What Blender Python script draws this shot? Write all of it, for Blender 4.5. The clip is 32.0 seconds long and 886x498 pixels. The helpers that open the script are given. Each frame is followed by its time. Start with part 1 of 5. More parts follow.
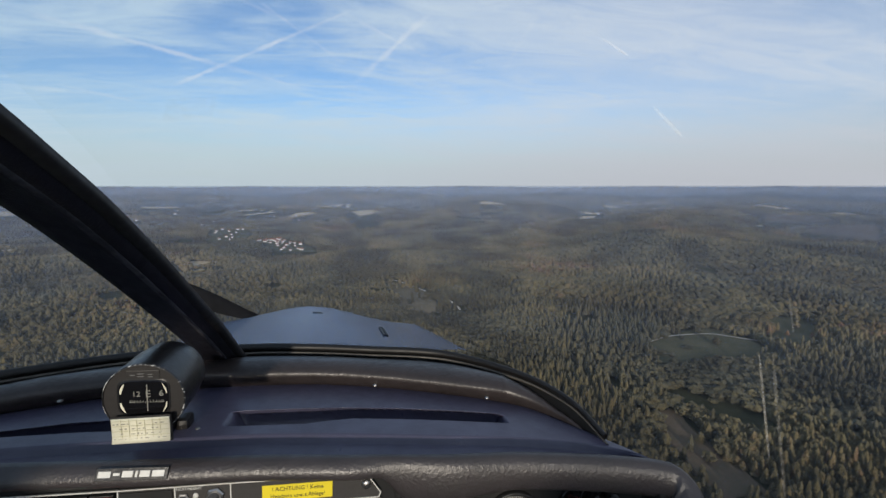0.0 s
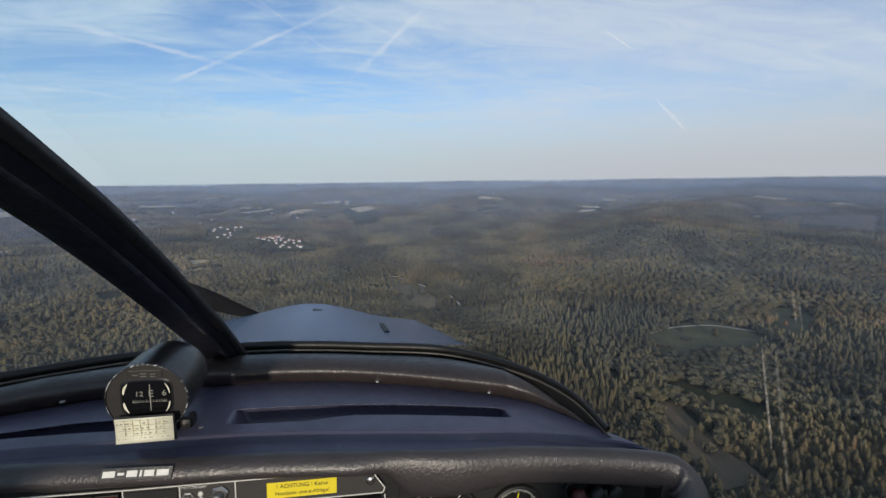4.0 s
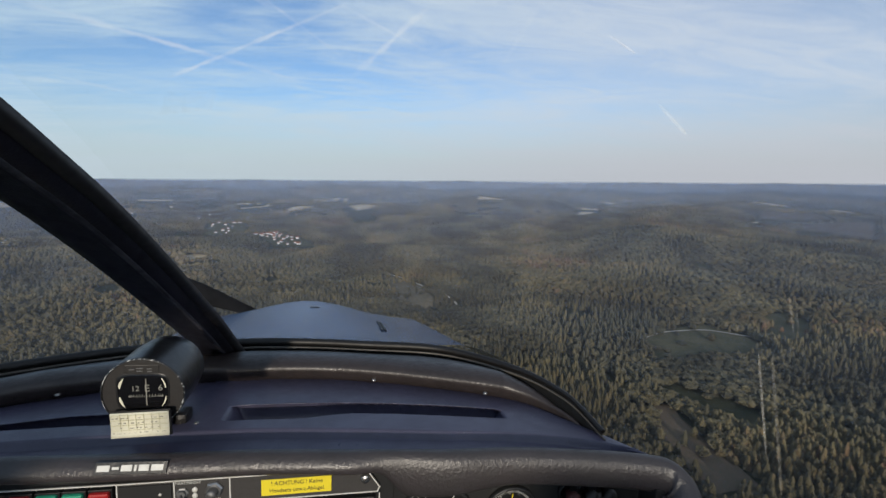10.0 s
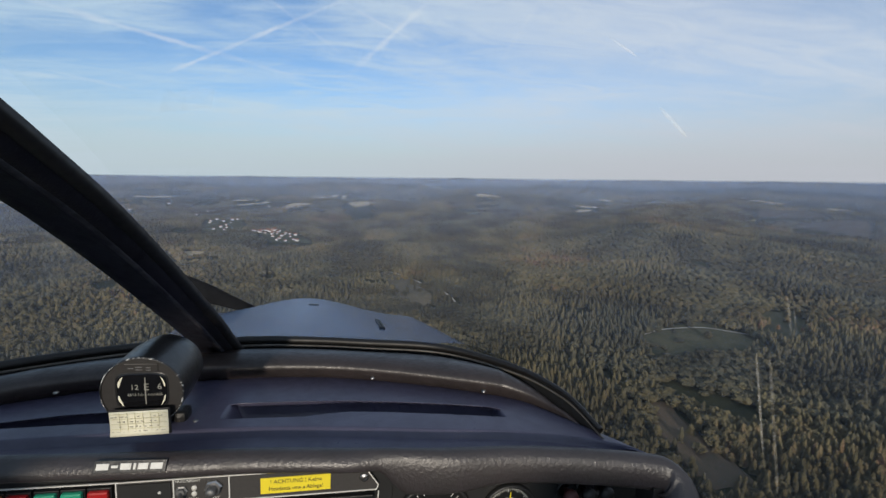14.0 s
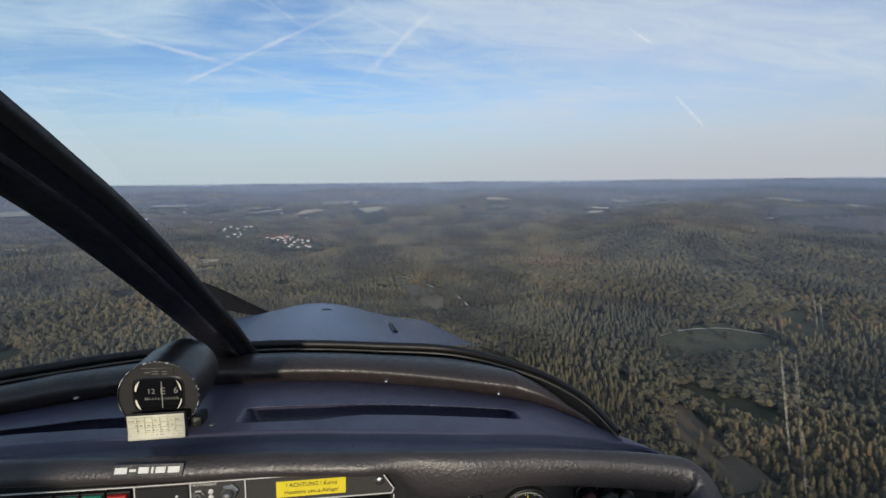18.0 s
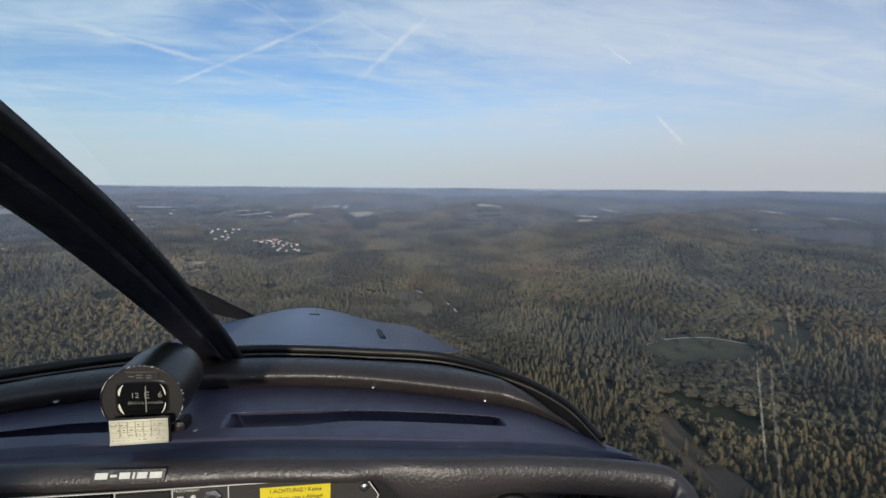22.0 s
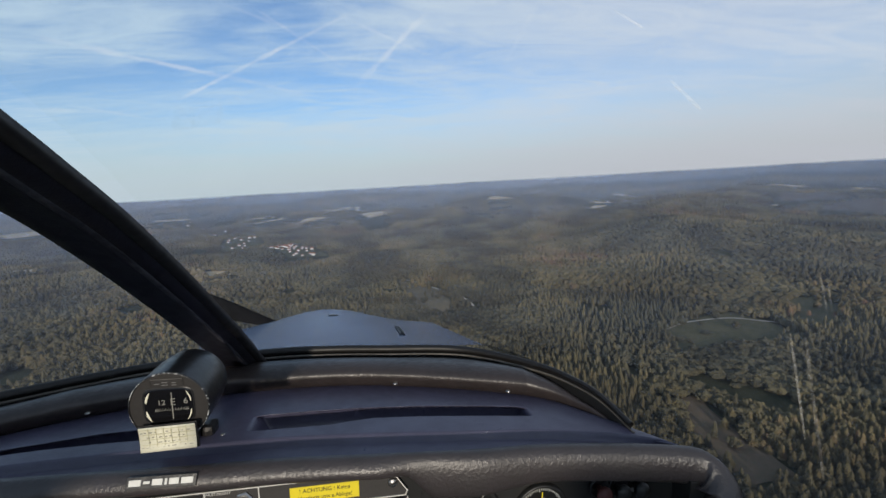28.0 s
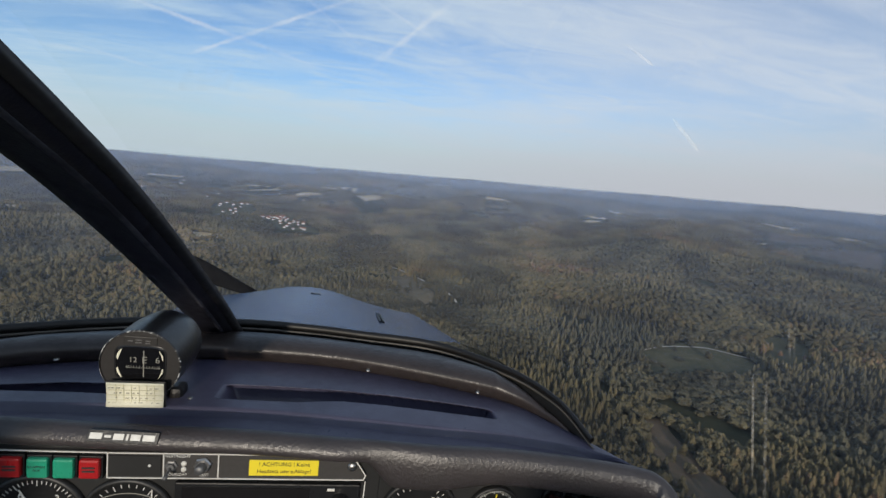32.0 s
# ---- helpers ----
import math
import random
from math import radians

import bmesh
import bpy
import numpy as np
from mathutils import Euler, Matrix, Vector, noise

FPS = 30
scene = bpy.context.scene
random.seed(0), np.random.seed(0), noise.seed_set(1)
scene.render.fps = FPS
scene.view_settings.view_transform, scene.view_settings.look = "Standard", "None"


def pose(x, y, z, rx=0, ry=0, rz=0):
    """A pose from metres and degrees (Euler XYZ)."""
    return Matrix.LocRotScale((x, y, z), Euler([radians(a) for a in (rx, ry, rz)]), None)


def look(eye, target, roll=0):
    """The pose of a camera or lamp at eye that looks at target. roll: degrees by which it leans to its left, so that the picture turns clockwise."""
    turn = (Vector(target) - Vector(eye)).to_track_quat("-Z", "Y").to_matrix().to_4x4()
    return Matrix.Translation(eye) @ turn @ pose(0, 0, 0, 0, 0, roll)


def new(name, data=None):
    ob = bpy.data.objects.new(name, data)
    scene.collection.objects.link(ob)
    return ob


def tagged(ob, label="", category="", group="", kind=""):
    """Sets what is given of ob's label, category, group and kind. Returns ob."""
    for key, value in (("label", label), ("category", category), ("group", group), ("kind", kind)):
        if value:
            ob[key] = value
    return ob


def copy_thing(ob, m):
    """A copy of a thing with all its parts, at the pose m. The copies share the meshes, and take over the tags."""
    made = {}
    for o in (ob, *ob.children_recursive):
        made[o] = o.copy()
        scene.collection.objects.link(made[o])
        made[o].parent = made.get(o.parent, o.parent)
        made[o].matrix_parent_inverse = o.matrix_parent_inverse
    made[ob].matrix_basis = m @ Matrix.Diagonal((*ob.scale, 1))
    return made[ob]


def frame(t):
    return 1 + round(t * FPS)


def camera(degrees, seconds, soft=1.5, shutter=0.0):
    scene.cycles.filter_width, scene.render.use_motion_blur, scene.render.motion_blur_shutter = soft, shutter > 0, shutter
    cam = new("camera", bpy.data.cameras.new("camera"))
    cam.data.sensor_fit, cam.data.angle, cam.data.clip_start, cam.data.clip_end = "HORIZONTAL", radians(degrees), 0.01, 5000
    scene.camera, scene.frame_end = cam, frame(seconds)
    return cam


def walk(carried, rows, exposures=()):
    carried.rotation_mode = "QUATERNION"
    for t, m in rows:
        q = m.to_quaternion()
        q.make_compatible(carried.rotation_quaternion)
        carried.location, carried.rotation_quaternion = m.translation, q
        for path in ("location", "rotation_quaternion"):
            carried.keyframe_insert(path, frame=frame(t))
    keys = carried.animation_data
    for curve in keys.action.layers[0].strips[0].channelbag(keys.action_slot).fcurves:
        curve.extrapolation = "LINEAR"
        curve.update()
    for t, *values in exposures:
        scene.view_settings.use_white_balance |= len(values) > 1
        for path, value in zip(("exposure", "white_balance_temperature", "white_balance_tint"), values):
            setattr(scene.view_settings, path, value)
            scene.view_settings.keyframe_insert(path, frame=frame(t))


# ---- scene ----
# ---------------------------------------------------------------- camera
EYE_Z = 190.0          # height of the cabin over the valley floor
cam = camera(92.1, 32.0, soft=1.5)
PATH = [
    (0, 0.0034, -0.0019, -0.0025, 82.70, 0.21, -9.92),
    (0.5, 0.0019, -0.0007, -0.0038, 82.70, 0.80, -9.75),
    (1, 0.0016, 0.0011, -0.0039, 82.37, 1.26, -9.44),
    (1.5, 0.0010, 0.0012, -0.0038, 82.20, 1.29, -9.50),
    (2, 0.0022, 0.0007, -0.0038, 82.16, 1.45, -9.71),
    (2.5, 0.0027, 0.0000, -0.0024, 82.09, 1.25, -9.87),
    (3, 0.0014, -0.0002, -0.0037, 82.16, 1.31, -10.08),
    (3.5, 0.0021, -0.0007, -0.0026, 81.99, 0.97, -10.15),
    (5.5, -0.0009, -0.0000, -0.0015, 82.45, 0.94, -10.18),
    (6, -0.0000, 0.0000, -0.0000, 81.30, -0.10, -10.50),
    (6.5, 0.0006, -0.0012, 0.0010, 81.33, 0.05, -10.61),
    (7, 0.0005, -0.0017, -0.0007, 81.93, 0.17, -10.48),
    (7.5, -0.0004, -0.0015, -0.0002, 82.19, 0.09, -10.32),
    (8, -0.0011, -0.0004, -0.0006, 82.20, 0.03, -10.26),
    (8.5, -0.0006, -0.0004, -0.0008, 81.96, -0.11, -10.31),
    (9, 0.0000, -0.0002, 0.0008, 81.28, -0.32, -10.42),
    (9.5, 0.0001, -0.0012, -0.0005, 81.78, -0.23, -10.36),
    (10, 0.0005, -0.0006, -0.0015, 82.02, -0.21, -10.23),
    (10.5, -0.0001, -0.0010, -0.0015, 82.15, -0.15, -10.29),
    (11, 0.0009, -0.0011, -0.0015, 82.23, 0.15, -10.10),
    (11.5, -0.0013, -0.0001, -0.0015, 82.50, -0.18, -9.85),
    (12, -0.0006, 0.0014, -0.0027, 82.46, 0.58, -9.51),
    (12.5, -0.0007, 0.0010, -0.0026, 82.37, 0.18, -9.49),
    (13, 0.0000, -0.0004, -0.0010, 82.15, -0.30, -10.00),
    (13.5, -0.0008, -0.0017, -0.0000, 81.83, -0.66, -10.56),
    (14, -0.0005, -0.0004, 0.0007, 81.64, -0.38, -10.43),
    (14.5, 0.0000, -0.0012, -0.0004, 81.99, -0.89, -10.05),
    (16.5, -0.0008, 0.0026, -0.0035, 81.84, -0.50, -8.92),
    (17, 0.0002, 0.0039, -0.0055, 82.26, 0.56, -8.45),
    (17.5, -0.0006, 0.0037, -0.0042, 82.19, 0.64, -8.60),
    (18, -0.0005, 0.0022, -0.0031, 82.14, 0.80, -9.05),
    (18.5, -0.0013, 0.0015, -0.0043, 82.45, 1.18, -9.43),
    (19, -0.0007, 0.0017, -0.0039, 82.57, 2.05, -9.32),
    (19.5, 0.0002, 0.0037, -0.0058, 82.05, 2.16, -8.87),
    (20, 0.0001, 0.0045, -0.0041, 81.41, 1.43, -8.87),
    (20.5, 0.0003, 0.0018, -0.0031, 81.91, 0.74, -9.29),
    (21, 0.0004, -0.0008, -0.0009, 82.33, 0.27, -9.94),
    (21.5, -0.0004, -0.0021, 0.0000, 82.57, 0.29, -10.43),
    (22, -0.0003, -0.0027, -0.0010, 82.95, -0.30, -10.29),
    (22.5, -0.0006, -0.0011, -0.0021, 82.98, -0.11, -9.82),
    (23, -0.0002, 0.0004, -0.0026, 82.43, -0.04, -9.52),
    (23.5, -0.0010, 0.0021, -0.0035, 81.91, 0.80, -9.37),
    (24, -0.0006, 0.0021, -0.0013, 81.76, 0.28, -9.32),
    (24.5, -0.0005, 0.0014, -0.0037, 82.38, 0.64, -9.43),
    (25, -0.0006, 0.0016, -0.0039, 82.46, 0.01, -9.21),
    (25.5, -0.0018, 0.0018, -0.0029, 82.47, -1.94, -9.15),
    (27.5, -0.0003, 0.0051, -0.0091, 82.95, 4.73, -7.87),
    (28, 0.0004, 0.0021, -0.0060, 82.41, 3.42, -8.90),
    (28.5, 0.0000, 0.0001, -0.0028, 81.91, 1.33, -9.75),
    (29, -0.0007, -0.0013, -0.0019, 82.12, 0.33, -10.00),
    (29.5, 0.0003, -0.0018, -0.0025, 82.37, -0.34, -9.72),
    (30, 0.0004, -0.0016, -0.0030, 82.54, -0.66, -9.53),
    (30.5, 0.0007, -0.0012, -0.0035, 82.53, -0.46, -9.31),
    (31, 0.0006, -0.0035, -0.0010, 82.33, -2.95, -9.65),
    (31.5, 0.0028, -0.0052, -0.0007, 82.13, -4.69, -9.56),
    (32, 0.0007, -0.0021, -0.0013, 81.55, -4.59, -9.04),
]

NOSE = Matrix.Rotation(radians(-1.1), 4, "X")      # the aircraft flies with its nose a little down
walk(cam, [(t, Matrix.Translation((0, 0, EYE_Z)) @ NOSE @ pose(x, y, z, rx, ry, rz)) for t, x, y, z, rx, ry, rz in PATH],
     exposures=[(0.0, 0.0), (32.0, 0.0)])

# ---------------------------------------------------------------- world and sun
SUN_AZ, SUN_EL = 189.0, 13.0       # degrees from the heading, clockwise, and above the horizon


def link(nt, a, b):
    nt.links.new(a, b)


def math_node(nt, op, a, b=None, clamp=False):
    n = nt.nodes.new("ShaderNodeMath")
    n.operation, n.use_clamp = op, clamp
    for i, v in enumerate((a, b)):
        if v is None:
            continue
        if isinstance(v, (int, float)):
            n.inputs[i].default_value = v
        else:
            link(nt, v, n.inputs[i])
    return n.outputs[0]


def vec_node(nt, op, a, b=None):
    n = nt.nodes.new("ShaderNodeVectorMath")
    n.operation = op
    for i, v in enumerate((a, b)):
        if v is None:
            continue
        if isinstance(v, (tuple, list)):
            n.inputs[i].default_value = v
        else:
            link(nt, v, n.inputs[i])
    return n.outputs["Value"] if op in ("DOT_PRODUCT", "LENGTH") else n.outputs[0]


def ramp_node(nt, fac, lo, hi, a=0.0, b=1.0, smooth=True):
    n = nt.nodes.new("ShaderNodeMapRange")
    n.interpolation_type = "SMOOTHSTEP" if smooth else "LINEAR"
    link(nt, fac, n.inputs[0])
    for i, v in enumerate((lo, hi, a, b)):
        n.inputs[i + 1].default_value = v
    return n.outputs[0]


def noise_node(nt, vec, scale, detail=4.0, rough=0.55, distort=0.0):
    n = nt.nodes.new("ShaderNodeTexNoise")
    n.inputs["Scale"].default_value = scale
    n.inputs["Detail"].default_value = detail
    n.inputs["Roughness"].default_value = rough
    n.inputs["Distortion"].default_value = distort
    if vec is not None:
        link(nt, vec, n.inputs["Vector"])
    return n


def mix_node(nt, fac, a, b, mode="MIX"):
    n = nt.nodes.new("ShaderNodeMix")
    n.data_type, n.blend_type = "RGBA", mode
    for sock, v in ((n.inputs[0], fac), (n.inputs[6], a), (n.inputs[7], b)):
        if isinstance(v, (int, float)):
            sock.default_value = v
        elif isinstance(v, tuple):
            sock.default_value = (*v, 1) if len(v) == 3 else v
        else:
            link(nt, v, sock)
    return n.outputs[2]


def azel(az, el):
    """A direction from degrees clockwise of the heading and above the horizon."""
    a, e = radians(az), radians(el)
    return Vector((math.sin(a) * math.cos(e), math.cos(a) * math.cos(e), math.sin(e)))


world = bpy.data.worlds.new("sky")
scene.world = world
world.use_nodes = True
wt = world.node_tree
wt.nodes.clear()
sky = wt.nodes.new("ShaderNodeTexSky")
sky.sky_type, sky.sun_disc = "NISHITA", False
sky.sun_elevation, sky.sun_rotation = radians(SUN_EL), radians(SUN_AZ)
sky.altitude, sky.air_density, sky.dust_density, sky.ozone_density = 400, 1.0, 1.2, 1.6
way = wt.nodes.new("ShaderNodeTexCoord").outputs["Generated"]
split = wt.nodes.new("ShaderNodeSeparateXYZ")
link(wt, way, split.inputs[0])
up = split.outputs[2]
lift = math_node(wt, "ADD", math_node(wt, "MAXIMUM", up, 0.0), 0.10)
flat = wt.nodes.new("ShaderNodeCombineXYZ")
link(wt, math_node(wt, "DIVIDE", split.outputs[0], lift), flat.inputs[0])
link(wt, math_node(wt, "DIVIDE", split.outputs[1], lift), flat.inputs[1])
# cirrus sheets, drawn out along one wind direction
turned = wt.nodes.new("ShaderNodeMapping")
turned.inputs["Rotation"].default_value = (0, 0, radians(-24))
turned.inputs["Scale"].default_value = (0.50, 1.35, 1.0)
turned.inputs["Location"].default_value = (2.3, 0.9, 0.0)
link(wt, flat.outputs[0], turned.inputs["Vector"])
veil = noise_node(wt, turned.outputs[0], 0.75, 8, 0.58, 0.9).outputs[0]
fine = noise_node(wt, turned.outputs[0], 3.2, 8, 0.66, 1.4).outputs[0]
cover = math_node(wt, "ADD", math_node(wt, "MULTIPLY", veil, 0.62), math_node(wt, "MULTIPLY", fine, 0.38))
cloud = ramp_node(wt, cover, 0.35, 0.66, 0.08, 0.84)
toned = mix_node(wt, 1.0, sky.outputs[0], (0.90, 1.11, 1.42), "MULTIPLY")
side = ramp_node(wt, split.outputs[0], -0.55, 0.75)
sheet = ramp_node(wt, split.outputs[0], -0.10, 0.50, 0.0, 0.40)
cloud = math_node(wt, "ADD", math_node(wt, "MULTIPLY", cloud, math_node(wt, "SUBTRACT", 1.0, sheet)), math_node(wt, "MULTIPLY", sheet, 0.92))
colour = mix_node(wt, cloud, toned, mix_node(wt, side, (5.20, 6.60, 7.60), (5.85, 6.45, 7.30)))
# contrails: great circles between two directions (azimuth, elevation), with their half-width in degrees
CONTRAILS = [((-21.0, 10.9), (-2.0, 20.2), 0.23, 0.40), ((-11.0, 19.8), (-4.2, 15.8), 0.22, 0.50),
             ((-31.8, 15.5), (-14.5, 13.1), 0.30, 0.30), ((-0.8, 13.0), (8.2, 20.4), 0.42, 0.40),
             ((18.8, 15.9), (21.4, 19.7), 0.30, 0.38), ((35.2, 13.1), (36.9, 15.8), 0.24, 0.34),
             ((-40.0, 11.7), (-35.0, 10.3), 0.34, 0.36), ((-28.2, 9.3), (-25.4, 8.9), 0.13, 0.60),
             ((-17.0, 13.6), (-8.0, 11.8), 0.26, 0.34), ((-0.8, 19.5), (7.0, 16.2), 0.22, 0.38),
             ((-34.0, 9.1), (-27.0, 9.2), 0.20, 0.26), ((-15.0, 20.5), (-8.5, 18.6), 0.22, 0.30)]
ragged = noise_node(wt, way, 26.0, 5, 0.65).outputs[0]
broken = ramp_node(wt, noise_node(wt, way, 9.0, 4, 0.6).outputs[0], 0.34, 0.60, 0.30, 1.0)
for (a0, e0), (a1, e1), width, weight in CONTRAILS:
    d0, d1 = azel(a0, e0), azel(a1, e1)
    normal, mid = d0.cross(d1).normalized(), (d0 + d1).normalized()
    off = math_node(wt, "ABSOLUTE", vec_node(wt, "DOT_PRODUCT", way, tuple(normal)))
    off = math_node(wt, "ADD", off, math_node(wt, "MULTIPLY", math_node(wt, "SUBTRACT", ragged, 0.5), radians(width) * 2.6))
    line = ramp_node(wt, off, radians(width) * 1.25, 0.0)
    reach = ramp_node(wt, vec_node(wt, "DOT_PRODUCT", way, tuple(mid)), d0.dot(mid) - 0.004, d0.dot(mid) + 0.01)
    strength = math_node(wt, "MULTIPLY", math_node(wt, "MULTIPLY", math_node(wt, "MULTIPLY", line, reach), broken), min(weight * 1.4, 0.95))
    colour = mix_node(wt, strength, colour, (7.2, 7.5, 7.9))
glow = mix_node(wt, side, (4.70, 5.60, 6.20), (4.75, 4.95, 5.45))
mist = ramp_node(wt, up, 0.0, 0.20, 0.95, 0.0)
colour = mix_node(wt, mist, colour, glow)
back = wt.nodes.new("ShaderNodeBackground")
back.inputs["Strength"].default_value = 0.108
link(wt, colour, back.inputs["Color"])
link(wt, back.outputs[0], wt.nodes.new("ShaderNodeOutputWorld").inputs["Surface"])

sun = new("sun", bpy.data.lights.new("sun", "SUN"))
sun.data.energy, sun.data.angle, sun.data.color = 3.15, radians(2.2), (1.0, 0.90, 0.76)
sun.matrix_world = look(azel(SUN_AZ, SUN_EL) * 500, (0, 0, 0))


# ---------------------------------------------------------------- materials
def material(name, base, rough=0.6, metal=0.0, vary=0.15, scale=40.0, bump=0.0, bump_scale=200.0, second=None,
             patch=3.0, spec=0.5, coat=0.0, edge=(0.38, 0.62), isle=0.0, uneven=0.10):
    """A worn surface: base colour with grain and broader stains, and a fine relief, in metres."""
    m = bpy.data.materials.new(name)
    m.use_nodes = True
    nt = m.node_tree
    b = nt.nodes["Principled BSDF"]
    where = nt.nodes.new("ShaderNodeTexCoord").outputs["Object"]
    grain = noise_node(nt, where, scale, 5, 0.6).outputs[0]
    stain = noise_node(nt, where, patch, 4, 0.6, 0.5).outputs[0]
    two = second or tuple(c * (1 - 1.6 * vary) for c in base)
    fac = math_node(nt, "ADD", math_node(nt, "MULTIPLY", grain, 0.45), math_node(nt, "MULTIPLY", stain, 0.55))
    col = mix_node(nt, ramp_node(nt, fac, *edge), base, two)
    if isle:
        geo = nt.nodes.new("ShaderNodeNewGeometry")
        col = mix_node(nt, 1.0, col, ramp_grey(nt, geo.outputs["Random Per Island"], 1 - isle, 1 + isle), "MULTIPLY")
    link(nt, col, b.inputs["Base Color"])
    link(nt, ramp_node(nt, fac, 0.3, 0.7, max(rough - uneven, 0.03), min(rough + uneven, 1.0)), b.inputs["Roughness"])
    b.inputs["Metallic"].default_value = metal
    b.inputs["Specular IOR Level"].default_value = spec
    b.inputs["Coat Weight"].default_value = coat
    b.inputs["Coat Roughness"].default_value = 0.08
    if bump:
        relief = noise_node(nt, where, bump_scale, 3, 0.6).outputs[0]
        n = nt.nodes.new("ShaderNodeBump")
        n.inputs["Strength"].default_value, n.inputs["Distance"].default_value = 1.0, bump
        link(nt, relief, n.inputs["Height"])
        link(nt, n.outputs[0], b.inputs["Normal"])
    return m


def ramp_grey(nt, fac, lo, hi):
    v = ramp_node(nt, fac, 0, 1, lo, hi, smooth=False)
    c = nt.nodes.new("ShaderNodeCombineColor")
    for i in range(3):
        link(nt, v, c.inputs[i])
    return c.outputs[0]


VINYL = material("black_vinyl", (0.034, 0.027, 0.026), 0.40, vary=0.25, scale=90, bump=0.0008, bump_scale=150, patch=9, spec=0.45)
LIPVINYL = material("worn_brown_black_vinyl", (0.039, 0.033, 0.034), 0.40, second=(0.030, 0.026, 0.026), scale=60, bump=0.0007, bump_scale=250, patch=14, spec=0.5)
SHELF = material("navy_black_vinyl", (0.055, 0.053, 0.088), 0.36, vary=0.12, scale=70, bump=0.0003, bump_scale=600, patch=7, spec=0.5)
RUBBER = material("black_rubber", (0.012, 0.012, 0.013), 0.55, vary=0.3, scale=120)
GASKET_GLINT = material("grey_gasket_glint", (0.085, 0.075, 0.062), 0.5, vary=0.3, scale=60, spec=0.6)
TRIM = material("glossy_black_trim", (0.009, 0.008, 0.008), 0.45, vary=0.2, scale=60, spec=0.35)
POST = material("black_leatherette", (0.0105, 0.0105, 0.0175), 0.40, vary=0.3, scale=80, bump=0.0003, bump_scale=500, spec=0.35)
# blue paint; its paler second colour imitates streaky sky reflections
PAINT = material("blue_paint_reflection_patches", (0.036, 0.118, 0.325), 0.24, metal=0.8, vary=0.12, scale=9, patch=2.4, second=(0.110, 0.210, 0.410), coat=0.3, uneven=0.0)
BLACK = material("black_enamel", (0.011, 0.011, 0.012), 0.35, vary=0.3, scale=150, bump=0.0002, bump_scale=300)
PANEL = material("dark_grey_panel_plastic", (0.042, 0.039, 0.037), 0.5, vary=0.15, scale=160, bump=0.0001, bump_scale=900)
WHITE = material("white_panel_paint", (0.62, 0.61, 0.57), 0.5, vary=0.1, scale=200)
CARD = material("cream_card", (0.68, 0.65, 0.51), 0.5, vary=0.06, scale=120)
YELLOW = material("yellow_label", (0.72, 0.58, 0.03), 0.45, vary=0.06, scale=120)
INK = material("black_ink", (0.02, 0.02, 0.02), 0.6, vary=0.1)
METAL = material("bright_metal", (0.42, 0.41, 0.40), 0.38, metal=1.0, vary=0.1, scale=200)
DULL = material("dull_metal", (0.2, 0.2, 0.2), 0.55, metal=0.8)
RED = material("red_lens", (0.36, 0.012, 0.014), 0.3, vary=0.12, scale=120)
GREEN = material("green_lens", (0.02, 0.27, 0.16), 0.3, vary=0.12, scale=120)
ORANGE = material("orange_lens", (0.50, 0.12, 0.02), 0.3, vary=0.12, scale=120)
LUME = material("aged_pale_lume", (0.23, 0.22, 0.19), 0.6, vary=0.1, scale=200)
DIAL = material("black_dial", (0.014, 0.014, 0.014), 0.5, vary=0.15)
LINER = material("grey_cabin_lining", (0.22, 0.215, 0.21), 0.8, vary=0.1)
BLADE = material("matt_black_blade", (0.009, 0.009, 0.010), 0.9, vary=0.2, spec=0.15)


# ---------------------------------------------------------------- building helpers
def mesh_object(name, verts, faces, mat, parent=None, label="", smooth=True):
    me = bpy.data.meshes.new(name)
    me.from_pydata([tuple(v) for v in verts], [], faces)
    me.polygons.foreach_set("use_smooth", [smooth] * len(me.polygons))
    me.materials.append(mat)
    me.update()
    ob = new(name, me)
    ob.parent = parent
    if label:
        tagged(ob, label)
    return ob


def part(name, bm, mat, parent, label="", smooth=False):
    """One bmesh as one mesh object under its thing or part."""
    bmesh.ops.recalc_face_normals(bm, faces=bm.faces)
    me = bpy.data.meshes.new(name)
    bm.to_mesh(me)
    bm.free()
    me.polygons.foreach_set("use_smooth", [smooth] * len(me.polygons))
    me.materials.append(mat)
    ob = new(name, me)
    ob.parent = parent
    if label:
        tagged(ob, label)
    return ob


def grid_faces(n, m, closed=False):
    """Faces of n rows of m points; closed joins each row's end to its start."""
    return [(i * m + j, i * m + (j + 1) % m, (i + 1) * m + (j + 1) % m, (i + 1) * m + j)
            for i in range(n - 1) for j in range(m if closed else m - 1)]


def glide(points, u):
    """A smooth curve through points at u from 0 to 1."""
    p = [Vector(q) for q in points]
    s = min(max(u, 0.0), 1.0) * (len(p) - 1)
    i = min(int(s), len(p) - 2)
    f = s - i
    a, b, c, d = p[max(i - 1, 0)], p[i], p[i + 1], p[min(i + 2, len(p) - 1)]
    return 0.5 * (2 * b + (c - a) * f + (2 * a - 5 * b + 4 * c - d) * f * f + (3 * b - a - 3 * c + d) * f ** 3)


def step(x, lo, hi):
    t = min(max((x - lo) / (hi - lo), 0.0), 1.0)
    return t * t * (3 - 2 * t)


